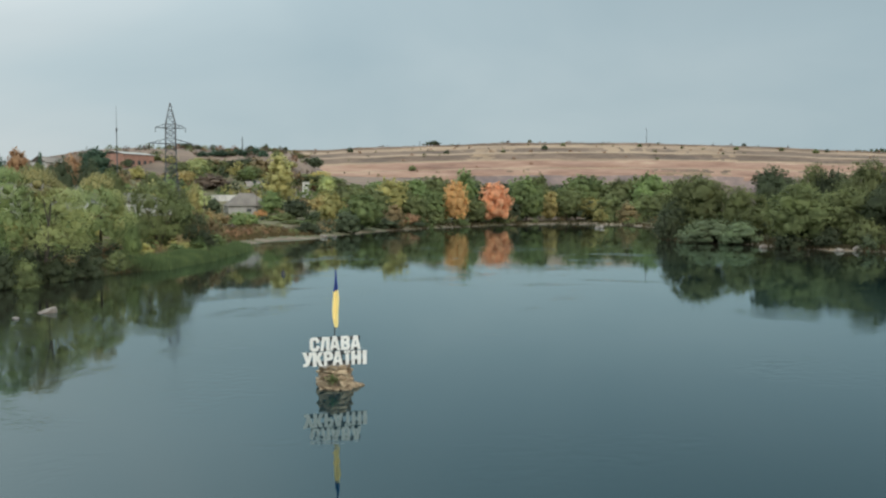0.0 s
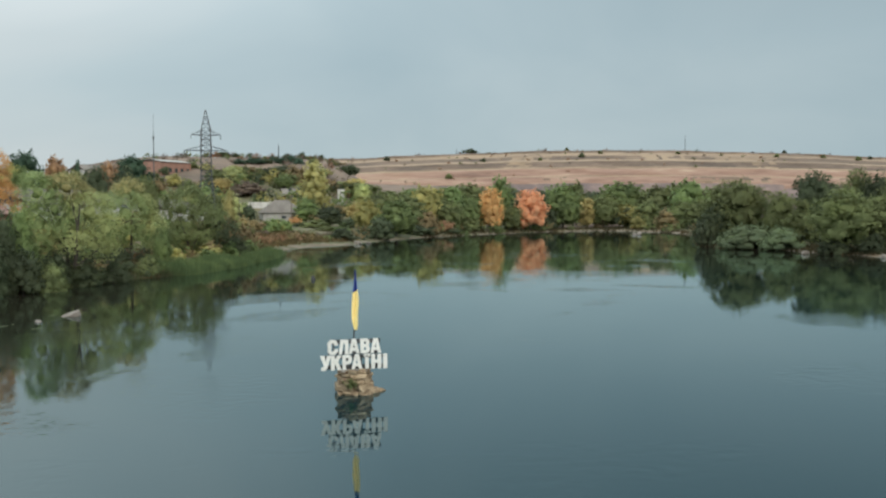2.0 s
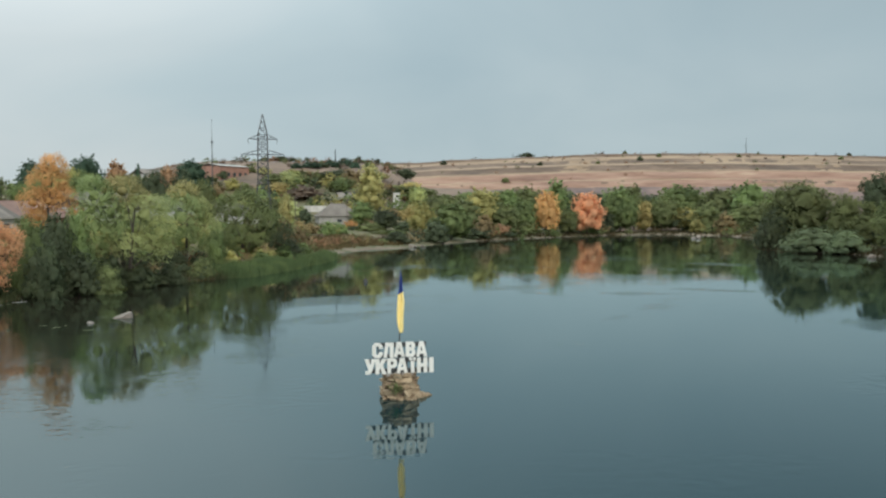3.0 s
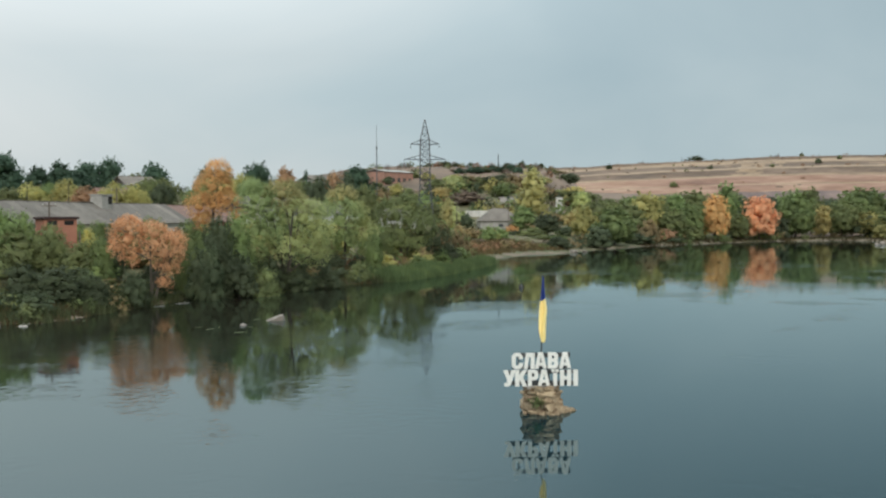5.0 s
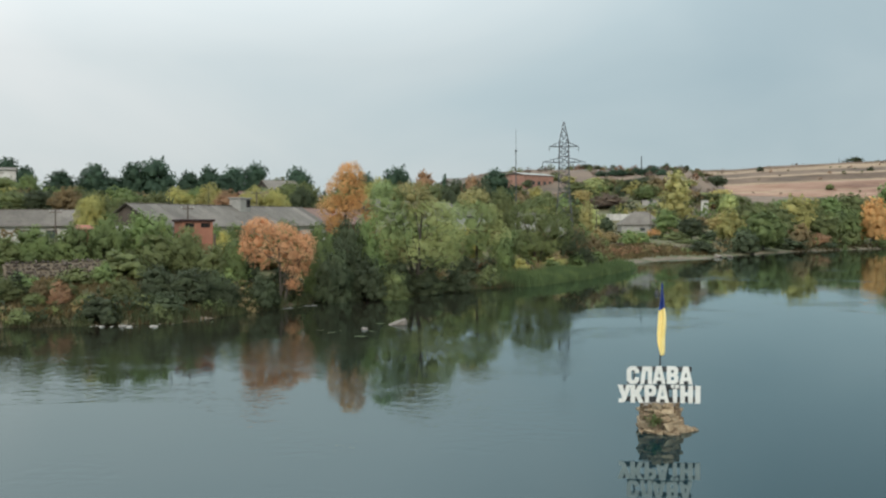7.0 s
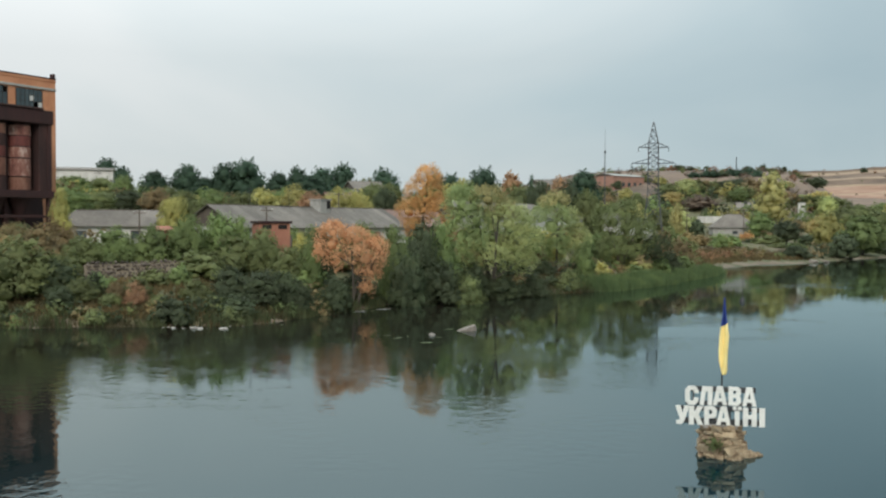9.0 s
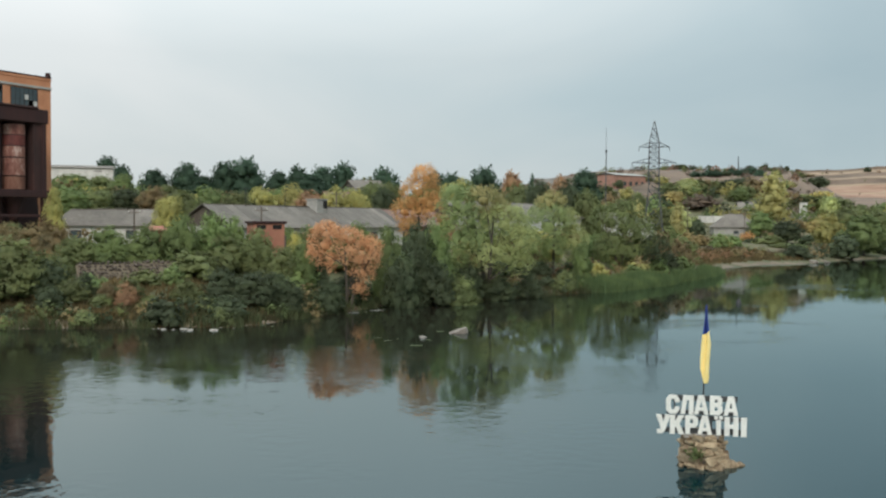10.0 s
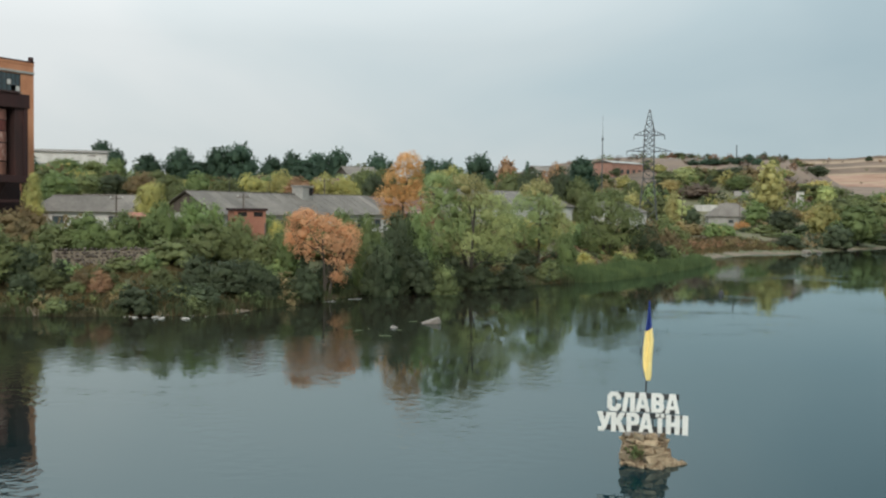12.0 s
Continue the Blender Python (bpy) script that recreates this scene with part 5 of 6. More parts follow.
def flag():
    fl = thing("flag_pole", PIER.x + 0.02, PIER.y + 0.05, 1.1, "dark steel pole carrying a limp blue and yellow flag", "flag")
    fl.matrix_basis = pose(PIER.x - 0.02, PIER.y + 0.05, 1.1, 0, 1.3, SIGN_TURN)
    part("pole", bar((0, 0, 0), (0, 0, 4.86), 0.035, None, 10, 0.026), DARK_STEEL, fl)
    # limp cloth in a few deep folds, narrow at the hoist, its free corner lowest
    nu, nv, drop = 26, 64, 2.92
    verts, faces, mats = [], [], []
    for j in range(nv + 1):
        v = j / nv
        left = float(np.interp(v, [0, 0.35, 0.82, 1.0], [-0.03, -0.10, -0.18, -0.16]))
        right = float(np.interp(v, [0, 0.35, 0.5, 0.93, 1.0], [0.02, 0.12, 0.19, 0.18, 0.14]))
        for i in range(nu + 1):
            u = i / nu
            # the lower hem slants up towards the hoist side
            hem = 1 - 0.19 * max(0.0, 1 - u * 1.8) * v
            fold = -0.10 - 0.055 * math.sin(u * 9.5 + 1.2 * v) * min(1, v * 4)
            verts.append((left + (right - left) * u + 0.012 * math.sin(v * 9 + u * 4), fold, 4.84 - drop * v * hem))
    for j in range(nv):
        for i in range(nu):
            a = j * (nu + 1) + i
            faces.append((a, a + 1, a + nu + 2, a + nu + 1))
            mats.append(0 if (j / nv) < 0.40 - 0.08 * (i / nu) else 1)
    for name, which, mat in (("blue_half", 0, BLUE_CLOTH), ("yellow_half", 1, YELLOW_CLOTH)):
        me = mesh_from(name, verts, [f for f, m in zip(faces, mats) if m == which], [mat], True)
        ob = new(name, me)
        ob.parent = fl
        thick = ob.modifiers.new("thickness", "SOLIDIFY")
        thick.thickness = 0.006


pier()
sign()
flag()


# power pylon, mast and poles
def pylon(x, y, height=32.4):
    p = thing("power_pylon", x, y, gz(x, y), "grey lattice steel power pylon with two pairs of arms", "pylon", turn=20)
    wide = lambda z: float(np.interp(z, [0, 13, 26.5, height], [2.7, 1.5, 1.35, 0.12]))
    levels = [0, 4.5, 9, 13, 15, 17, 19, 20.7, 22.3, 23.8, 25.2, 26.5, 28.5, 30.5, height]
    corner = lambda k, z: Vector(((1, 1, -1, -1)[k] * wide(z), (1, -1, -1, 1)[k] * wide(z), z))
    for k in range(4):
        for a, b in zip(levels, levels[1:]):
            part("leg_section", bar(corner(k, a), corner(k, b), 0.11), STEEL, p)
    for k in range(4):
        j = (k + 1) % 4
        for a, b in zip(levels[:-1], levels[1:]):
            part("brace", bar(corner(k, a), corner(j, b), 0.055), STEEL, p)
            part("brace", bar(corner(j, a), corner(k, b), 0.055), STEEL, p)
            part("strut", bar(corner(k, b), corner(j, b), 0.05), STEEL, p)
    for z, reach in ((20.7, 6.1), (25.2, 4.2)):
        for side in (-1, 1):
            bm = bmesh.new()
            tip = Vector((side * reach, 0, z + 0.1))
            for yy in (-1, 1):
                bar((side * wide(z), yy * wide(z), z), tip, 0.08, bm)
                bar((side * wide(z + 1.3), yy * wide(z + 1.3), z + 1.3), tip, 0.055, bm)
                for f in (0.33, 0.66):
                    low = Vector((side * wide(z), yy * wide(z), z)).lerp(tip, f)
                    high = Vector((side * wide(z + 1.3), yy * wide(z + 1.3), z + 1.3)).lerp(tip, f)
                    bar(low, high, 0.04, bm)
            part("arm", bm, STEEL, p)
            ins = bar(tip, tip - Vector((0, 0, 1.3)), 0.09, None, 6)
            part("insulator", ins, DARK_STEEL, p)


pylon(-78.8, 289)


def pole(x, y, height, r=0.13, mat=TIMBER, label="weathered timber utility pole with a short crossarm", cross=True):
    p = thing("utility_pole", x, y, gz(x, y) - 0.2, label, "pole", "utility poles", turn=35)
    part("shaft", bar((0, 0, 0), (0, 0, height), r, None, 8, r * 0.7), mat, p)
    if cross:
        part("crossarm", box(1.6, 0.1, 0.12, (0, 0.1, height - 0.5), 0.01), mat, p)
        for k in (-0.7, 0.7):
            part("insulator", bar((k, 0.1, height - 0.38), (k, 0.1, height - 0.15), 0.05, None, 6), PLASTER, p)


def mast(x, y, height):
    p = thing("radio_mast", x, y, gz(x, y) - 0.2, "thin steel mast with a whip aerial", "mast")
    part("lower_tube", bar((0, 0, 0), (0, 0, height * 0.72), 0.24, None, 10, 0.15), STEEL, p)
    part("collar", bar((0, 0, height * 0.71), (0, 0, height * 0.74), 0.32, None, 10), DARK_STEEL, p)
    part("whip", bar((0, 0, height * 0.73), (0, 0, height), 0.08, None, 6, 0.04), DARK_STEEL, p)


# houses and sheds
def shed(name, x, y, turn, length, depth, wall_h, roof_h, wall_mat, roof_mat, label, category="shed", hip=0.0, over=0.5, z=None, sheets=0):
    """A long building with a pitched roof; its ridge runs along its own y axis."""
    s = thing(name, x, y, (gz(x, y) if z is None else z) - 0.3, label, category, turn=turn)
    L, D = length / 2, depth / 2
    walls = bmesh.new()
    box(0.3, length, wall_h, (-D + 0.15, 0, 0), 0, bm=walls)
    box(0.3, length, wall_h, (D - 0.15, 0, 0), 0, bm=walls)
    for yy in (-L + 0.15, L - 0.15):
        box(depth - 0.62, 0.3, wall_h, (0, yy, 0), 0, bm=walls)
    part("wall", walls, wall_mat, s)
    # footings reach down to the sloping ground
    reach = math.hypot(L, D) * 0.7
    sink = s.location.z - min(gz(x + a * reach, y + b * reach) for a in (-1, 0, 1) for b in (-1, 0, 1))
    if sink > -0.2:
        part("plinth", box(depth - 0.06, length - 0.06, sink + 0.5, (0, 0, -sink - 0.504)), CONCRETE, s)
    if not hip:
        for yy in (-L + 0.15, L - 0.15):
            g = bmesh.new()
            tri = [(-D + 0.1, wall_h + 0.004), (D - 0.1, wall_h + 0.004), (0, wall_h + roof_h - 0.12)]
            a = [g.verts.new((px, yy - 0.14, pz)) for px, pz in tri]
            b = [g.verts.new((px, yy + 0.14, pz)) for px, pz in tri]
            g.faces.new(a)
            g.faces.new(b[::-1])
            for i in range(3):
                g.faces.new((a[(i + 1) % 3], a[i], b[i], b[(i + 1) % 3]))
            part("gable", g, TIMBER if wall_mat is not BRICK else wall_mat, s)
    k = over * roof_h / D
    lo, hi = wall_h - k + 0.1, wall_h + roof_h + 0.1
    for side in (-1, 1):
        n = max(1, sheets)
        for i in range(n):
            y0, y1 = -L - over + (length + 2 * over) * i / n, -L - over + (length + 2 * over) * (i + 1) / n - (0.03 if n > 1 else 0)
            r0, r1 = (y0, y1) if not hip else (y0 + hip, y1 - hip)
            dz = 0.03 * math.sin(i * 12.9 + side)
            part("roof_sheet" if n > 1 else "roof", slab([(side * (D + over), y0, lo + dz), (side * (D + over), y1, lo + dz), (side * 0.02, r1, hi + dz), (side * 0.02, r0, hi + dz)][::side], 0.1), roof_mat, s)
    if hip:
        for e in (-1, 1):
            ye = e * (L + over)
            g = bmesh.new()
            vs = [g.verts.new(c) for c in ((-D - over, ye, lo), (D + over, ye, lo), (0, ye - e * hip, hi))]
            g.faces.new(vs if e < 0 else vs[::-1])
            part("hip_end", g, roof_mat, s)
    part("ridge_cap", box(0.35, length + 2 * over - 2 * hip, 0.08, (0, 0, hi - 0.03), 0.02), roof_mat, s)
    return s


def opening(parent, face_x, y, z, w, h, mat=GLASS, frame_mat=TIMBER, bars=2):
    """A framed window standing 3 mm proud of a wall facing along x."""
    side = 1 if face_x > 0 else -1
    win = part("window", box(0.05, w, h, (face_x + side * 0.028, y, z)), mat, parent)
    for yy in (-w / 2, w / 2):
        part("frame", box(0.09, 0.09, h, (face_x + side * 0.05, y + yy, z)), frame_mat, win)
    for zz in (z, z + h - 0.09):
        part("frame", box(0.09, w - 0.09, 0.09, (face_x + side * 0.05, y, zz)), frame_mat, win)
    for k in range(1, bars):
        part("glazing_bar", box(0.07, 0.05, h - 0.18, (face_x + side * 0.045, y - w / 2 + w * k / bars, z + 0.09)), frame_mat, win)
    return win


def long_sheds():
    s = shed("long_shed", -83, 129.5, 0, 41, 9.5, 3.2, 2.7, PLASTER, SLATE, "long low shed with weathered grey sheet roof", z=5.3, sheets=22)
    for k in range(8):
        opening(s, 4.75, -17 + k * 4.8, 1.1, 1.6, 1.2)
    # brick stack block with a dark hatch on the ridge
    b = part("stack_block", box(1.9, 2.6, 2.0, (0.6, 2.8, 5.0), 0.04), CONCRETE, s, "pale rendered stack block")
    part("hatch", box(0.06, 0.9, 1.1, (1.57, 3.5, 5.75)), OPENING, b)
    part("block_cap", box(2.2, 2.9, 0.16, (0.6, 2.8, 7.0), 0.02), CONCRETE, b)
    for yy in (-13.0, -4.5):
        a = part("aerial", bar((0.4, yy, 5.6), (0.4, yy, 8.3), 0.035, None, 6), DARK_STEEL, s)
        for zz, half in ((8.2, 0.5), (7.7, 0.7)):
            part("aerial_rod", bar((0.4, yy - half, zz), (0.4, yy + half, zz), 0.025, None, 5), DARK_STEEL, a)
    shed("long_shed", -84, 160.5, 0, 19, 9.5, 3.2, 2.5, RED_BRICK, BROWN_ROOF, "long low shed with red-brown sheet roof", z=5.4, sheets=10)
    shed("long_shed", -84, 205, 0, 66, 15, 4.0, 2.9, PLASTER, SLATE, "long low shed with weathered grey sheet roof", z=6.2, sheets=33)
    shed("long_shed", -83, 262, 0, 34, 14, 3.4, 2.6, PLASTER, SLATE, "long low shed with pale grey sheet roof", z=5.6, sheets=17)


long_sheds()


def brick_hut(x, y):
    h = thing("brick_hut", x, y, gz(x, y) - 0.3, "small orange-red brick hut with flat concrete roof", "hut", turn=-35)
    top = 8.9 - h.location.z
    walls = box(2.8, 3.7, top - 0.3, (0, 0, 0), 0.03)
    part("wall", walls, RED_BRICK, h)
    part("roof_slab", box(3.2, 4.1, 0.28, (0, 0, top - 0.297), 0.03), RUST_DARK, h, "dark flat roof slab with overhang")
    for yy in (-0.9, 0.95):
        w = part("window", box(0.06, 1.05, 0.5, (1.41, yy, top - 0.95)), OPENING, h)
        part("lintel", box(0.08, 1.2, 0.14, (1.415, yy, top - 0.44)), RED_BRICK, w)


brick_hut(-69.8, 104.7)


def factory():
    """The tall brick mill and the rusted silo rack in front of it."""
    f = thing("factory_building", -112, 87, 4.0, "tall orange brick factory with dark broken windows", "factory")
    W, L, H = 14.0, 34.0, 23.5
    part("wall", box(W, L, H, (0, 0, 0), 0.02), BRICK, f)
    part("cornice", box(W + 0.12, L + 0.12, 0.3, (0, 0, H - 0.42), 0.03), BRICK, f)
    part("parapet_cap", box(W + 0.2, L + 0.2, 0.12, (0, 0, H - 0.003), 0.02), RUST_DARK, f)
    part("string_course", box(0.16, L, 0.3, (W / 2 + 0.08, 0, 21.95), 0.02), CONCRETE, f)
    part("corner_stack", box(0.5, 0.5, 0.6, (W / 2 - 0.2, L / 2 - 0.3, H + 0.1), 0.03), RUST_DARK, f)
    for z0 in (19.5, 14.5, 9.5, 4.5):
        for k in range(6):
            y0 = 12.8 - 5.3 * k
            win = part("window", box(0.06, 4.0, 2.3, (W / 2 + 0.033, y0, z0)), GLASS, f)
            part("sill", box(0.22, 4.3, 0.14, (W / 2 + 0.11, y0, z0 - 0.143)), CONCRETE, win)
            for q in range(7):
                part("glazing_bar", box(0.08, 0.07, 2.3, (W / 2 + 0.07, y0 - 2 + 4 * q / 6, z0)), DARK_STEEL, win)
            for q in range(4):
                part("glazing_bar", box(0.075, 4.0, 0.07, (W / 2 + 0.07, y0, z0 + 2.23 * q / 3)), DARK_STEEL, win)
            pr = random.Random(k + int(z0))
            for q in range(4):
                c, r = pr.randrange(6), pr.randrange(3)
                part("pane", box(0.03, 0.58, 0.66, (W / 2 + 0.078, y0 - 1.67 + 0.667 * c, z0 + 0.06 + 0.74 * r)), PLASTER, win, "pale surviving pane")
    s = thing("silo_rack", -101.0, 87.6, 4.2, "dark rusted steel silo rack with vertical tanks", "silo")
    depth, length, top = 5.0, 20.5, 18.2
    for yy in (10.0, 5.0, 0.0, -5.0, -10.0):
        for xx in (-2.3, 2.3 if abs(yy) > 9 else 0.6):
            part("column", box(0.55, 0.55, top - 0.6, (xx, yy - 0.1, 0), 0.03), RUST_DARK, s)
    part("head_beam", box(depth + 0.4, length + 0.3, 1.7, (0, 0, top - 1.7), 0.05), RUST_DARK, s)
    part("roof_plate", box(depth + 0.9, length - 1.2, 0.25, (-0.1, -0.8, top + 0.003), 0.03), RUST, s)
    part("floor_plate", box(depth + 0.5, length + 0.4, 0.9, (0, 0, 7.4), 0.04), RUST_DARK, s)
    part("side_panel", box(2.4, 1.9, 9.0, (1.2, 9.4, 7.9), 0.04), RUST, s)
    part("back_plate", box(0.2, length + 2.4, top - 1.9, (-2.45, 1.4, 0.1)), RUST_DARK, s)
    for k in range(5):
        yy = 6.7 - 3.55 * k
        t = part("tank", bar((0.8, yy, 8.3), (0.8, yy, 16.6), 1.38, None, 24), RUST_DARK, s, shade=True)
        # riveted rings, their paint flaking to different degrees
        for q, (lo, hi, mat) in enumerate(((0.81, 0.99, RUST_BROWN), (0.54, 0.79, RUST_PALE), (0.37, 0.52, RUST_PALE), (0.21, 0.355, RUST_RED), (0.05, 0.195, RUST_PALE))):
            part("ring", bar((0.8, yy, 16.6 - 8.3 * hi), (0.8, yy, 16.6 - 8.3 * lo), 1.43, None, 24), mat if k == 0 else (RUST_RED, RUST, RUST_BROWN)[(q + k) % 3], t, shade=False)
        part("hopper", bar((0.8, yy, 7.4), (0.8, yy, 4.6), 1.35, None, 16, 0.4), RUST_DARK, s)
    for zz in (2.4, 5.0):
        part("tie_beam", box(0.3, length, 0.35, (2.3, 0, zz), 0.02), RUST_DARK, s)


factory()
mast(-115, 352, 30.6)


# further buildings
w = shed("white_shed", -99.5, 107.5, -42, 12.5, 8, 3.0, 1.9, PLASTER, SLATE, "low white-walled shed with grey hipped roof", hip=3.0, z=5.6)
for k in (-3.2, 0.6, 3.6):
    opening(w, 4.0, k, 1.2, 1.3, 1.1)
shed("rear_shed", -113, 127, -42, 11, 8, 2.6, 1.6, PLASTER, SLATE, "low shed with pale grey roof among bushes", z=6.6)
w = shed("warehouse", -247.5, 230, -45, 27, 12, 3.4, 0.9, PLASTER, SLATE, "long white warehouse on the rise", "warehouse", z=21.6)
opening(w, 6.0, 9.0, 2.4, 2.4, 0.2)
w = shed("village_house", -145, 241, -30, 9.0, 7.5, 2.8, 2.2, PLASTER, SLATE, "small white village house with grey roof", "house", z=15.2)
for k in (-2.4, 0.5, 2.6):
    opening(w, 3.75, k, 1.0, 1.1, 1.3)
w = shed("brick_hall", -135, 428, -20, 21, 11, 6.2, 1.1, HALL_BRICK, CONCRETE, "red brick hall with pale shallow roof", "hall", z=23.0)
for k in range(5):
    opening(w, 5.5, -8 + 4 * k, 1.8, 1.8, 1.8)
w = shed("village_house", -152, 384, -25, 10, 8, 3.0, 2.0, PLASTER, SLATE, "small pale village house with grey roof", "house", z=21.4)
opening(w, 4.0, -2, 1.0, 1.2, 1.2)
opening(w, 4.0, 2, 1.0, 1.2, 1.2)
w = shed("hip_roofed_shed", -64.5, 326, -70, 13, 11, 3.2, 3.8, CONCRETE, SLATE, "low shed with broad grey hipped roof", hip=4.8, z=4.9)
opening(w, 5.5, 0, 1.0, 1.4, 1.0)
w = shed("village_house", -73.7, 396.0, -70, 9, 8, -0.0, 1.9, PLASTER, SLATE, "small house with grey roof beside the beach", "house", z=15.1)
opening(w, 4.0, -1.8, 1.0, 1.2, 1.2)
opening(w, 4.0, 1.8, 1.0, 1.2, 1.2)
w = shed("village_house", -128, 205, -35, 8, 7, 2.8, 1.8, PLASTER, BROWN_ROOF, "small house with brown roof behind the sheds", "house", z=11.3)


def garden_wall():
    w = thing("boundary_wall", -75.4, 356.1, gz(-75.4, 356.1) - 0.2, "long pale concrete panel wall", "wall", turn=-65)
    for k in range(6):
        part("panel", box(0.12, 2.36, 2.6, (0, -6.2 + 2.5 * k, 0), 0.01), PLASTER, w)
    for k in range(7):
        part("post", box(0.2, 0.13, 2.73, (0, -7.45 + 2.5 * k, 0), 0.01), CONCRETE, w)


garden_wall()


def outhouse(x, y):
    o = thing("brick_outhouse", x, y, gz(x, y) - 0.3, "ruined orange brick outhouse half hidden in bushes", "outhouse", turn=-40)
    hgt = 7.8 - o.location.z
    part("wall", box(1.3, 1.4, hgt, (0, 0, 0), 0.04), RED_BRICK, o)
    part("roof", slab([(-0.85, -0.9, hgt + 0.5), (0.85, -0.9, hgt + 0.06), (0.85, 0.9, hgt + 0.06), (-0.85, 0.9, hgt + 0.5)], 0.1), RED_BRICK, o, "sagging red tile roof")
    part("gable", box(0.9, 1.1, 0.22, (-0.15, 0, hgt + 0.003), 0.02), RED_BRICK, o)


outhouse(-75.6, 93.4)


def chimney_tower(x, y):
    c = thing("water_tower", x, y, gz(x, y) - 0.3, "small square white rendered tower", "tower", turn=15)
    hgt = 16.2 - c.location.z
    part("shaft", box(2.4, 2.4, hgt, (0, 0, 0), 0.03), PLASTER, c)
    part("cap", box(2.8, 2.8, 0.25, (0, 0, hgt - 0.003), 0.02), CONCRETE, c)
    for zz in (hgt - 1.6, hgt - 3.6):
        part("opening", box(0.9, 0.05, 0.8, (0, -1.224, zz)), DARK_STEEL, c)


chimney_tower(-53.6, 388.7)
pole(-64.6, 101.6, 5.2, 0.13, TIMBER, "short dark timber pole beside the brick hut", cross=False)
pole(-73.5, 108.5, 7.0)
pole(-90.0, 104.0, 5.5)
pole(-94, 154, 7.5)
pole(-103, 186, 8.0)
pole(-118, 236, 8.5)
pole(-99.4, 494.8, 8.0, 0.3, DARK_STEEL, "dark steel pole on the open hillside", cross=False)
pole(-72, 300, 9.0)
pole(-60, 320, 9.0)
pole(-112, 300, 9.5)
pole(-98, 330, 9.5)


def crest_mast(x, y, z, height):
    p = thing("crest_mast", x, y, z, "thin dark mast on the hill crest", "mast")
    part("tube", bar((0, 0, 0), (0, 0, height), 0.6, None, 6, 0.3), DARK_STEEL, p)
    part("collar", bar((0, 0, height * 0.6), (0, 0, height * 0.62), 0.9, None, 6), DARK_STEEL, p)


crest_mast(346, 1700, hill_z(346, 1700) - 0.5, 32)
crest_mast(-40, 1718, hill_z(-40, 1718) - 0.5, 12)


# retaining wall of rubble on the west bank
def rubble_wall():
    rng = random.Random(8)
    w = thing("rubble_wall", -70.5, 84.8, 1.4, "slumped dark rubble-stone retaining wall on the bank", "wall", turn=54)
    bank = bmesh.new()
    slab([(-5.2, 1.2, 3.1), (5.2, 1.2, 3.3), (5.0, -1.1, 0.0), (-5.0, -1.1, 0.0)][::-1], 0.6, bank)
    part("core", bank, MORTAR, w)
    shapes = [rock_mesh("stone", k, 0.5, 0.34, 0.34, WALL_STONE, 0.16, 1) for k in range(6)]
    for r in range(11):
        for k in range(21):
            u = -4.9 + 0.47 * k + rng.uniform(-0.12, 0.12) + 0.2 * (r % 2)
            v = r / 10
            ob = new("stone", shapes[rng.randrange(6)])
            ob.matrix_basis = pose(u, -1.15 + 2.3 * v, 0.02 + 3.15 * v + rng.uniform(-0.05, 0.08), rng.uniform(-20, 20), rng.uniform(-20, 20), rng.uniform(0, 360)) @ Matrix.Diagonal((*[rng.uniform(0.7, 1.25)] * 3, 1))
            ob.parent = w


rubble_wall()


# stones in the shallows and along the banks
def boulder(x, y, sx, sy, sz, seed, label, mat=STONE, z=-0.12):
    ob = new("boulder", rock_mesh("boulder", seed, sx, sy, sz, mat, 0.2, 3))
    ob.matrix_basis = pose(x, y, z, 0, 0, seed * 53)
    tagged(ob, label, "rock", "stones in the shallows")


def slanted_boulder(x, y):
    bm = bmesh.new()
    bmesh.ops.create_icosphere(bm, subdivisions=4, radius=0.5)
    for v in bm.verts:
        c = v.co.copy()
        c.z = max(-0.3, min(c.z, 0.10 + 0.42 * c.x)) + 0.03 * noise.noise(c * 6)
        c += Vector((0.06 * noise.noise(c * 3), 0.06 * noise.noise(c * 3 + Vector((4, 0, 0))), 0))
        v.co = Vector((c.x * 1.7, c.y * 1.25, c.z * 1.4))
    me = bpy.data.meshes.new("boulder")
    bm.to_mesh(me)
    bm.free()
    me.materials.append(BOULDER)
    ob = new("boulder", me)
    ob.matrix_basis = pose(x, y, 0.12, 0, 0, 40)
    tagged(ob, "large pale flat-topped boulder slanting out of the river", "rock", "stones in the shallows")


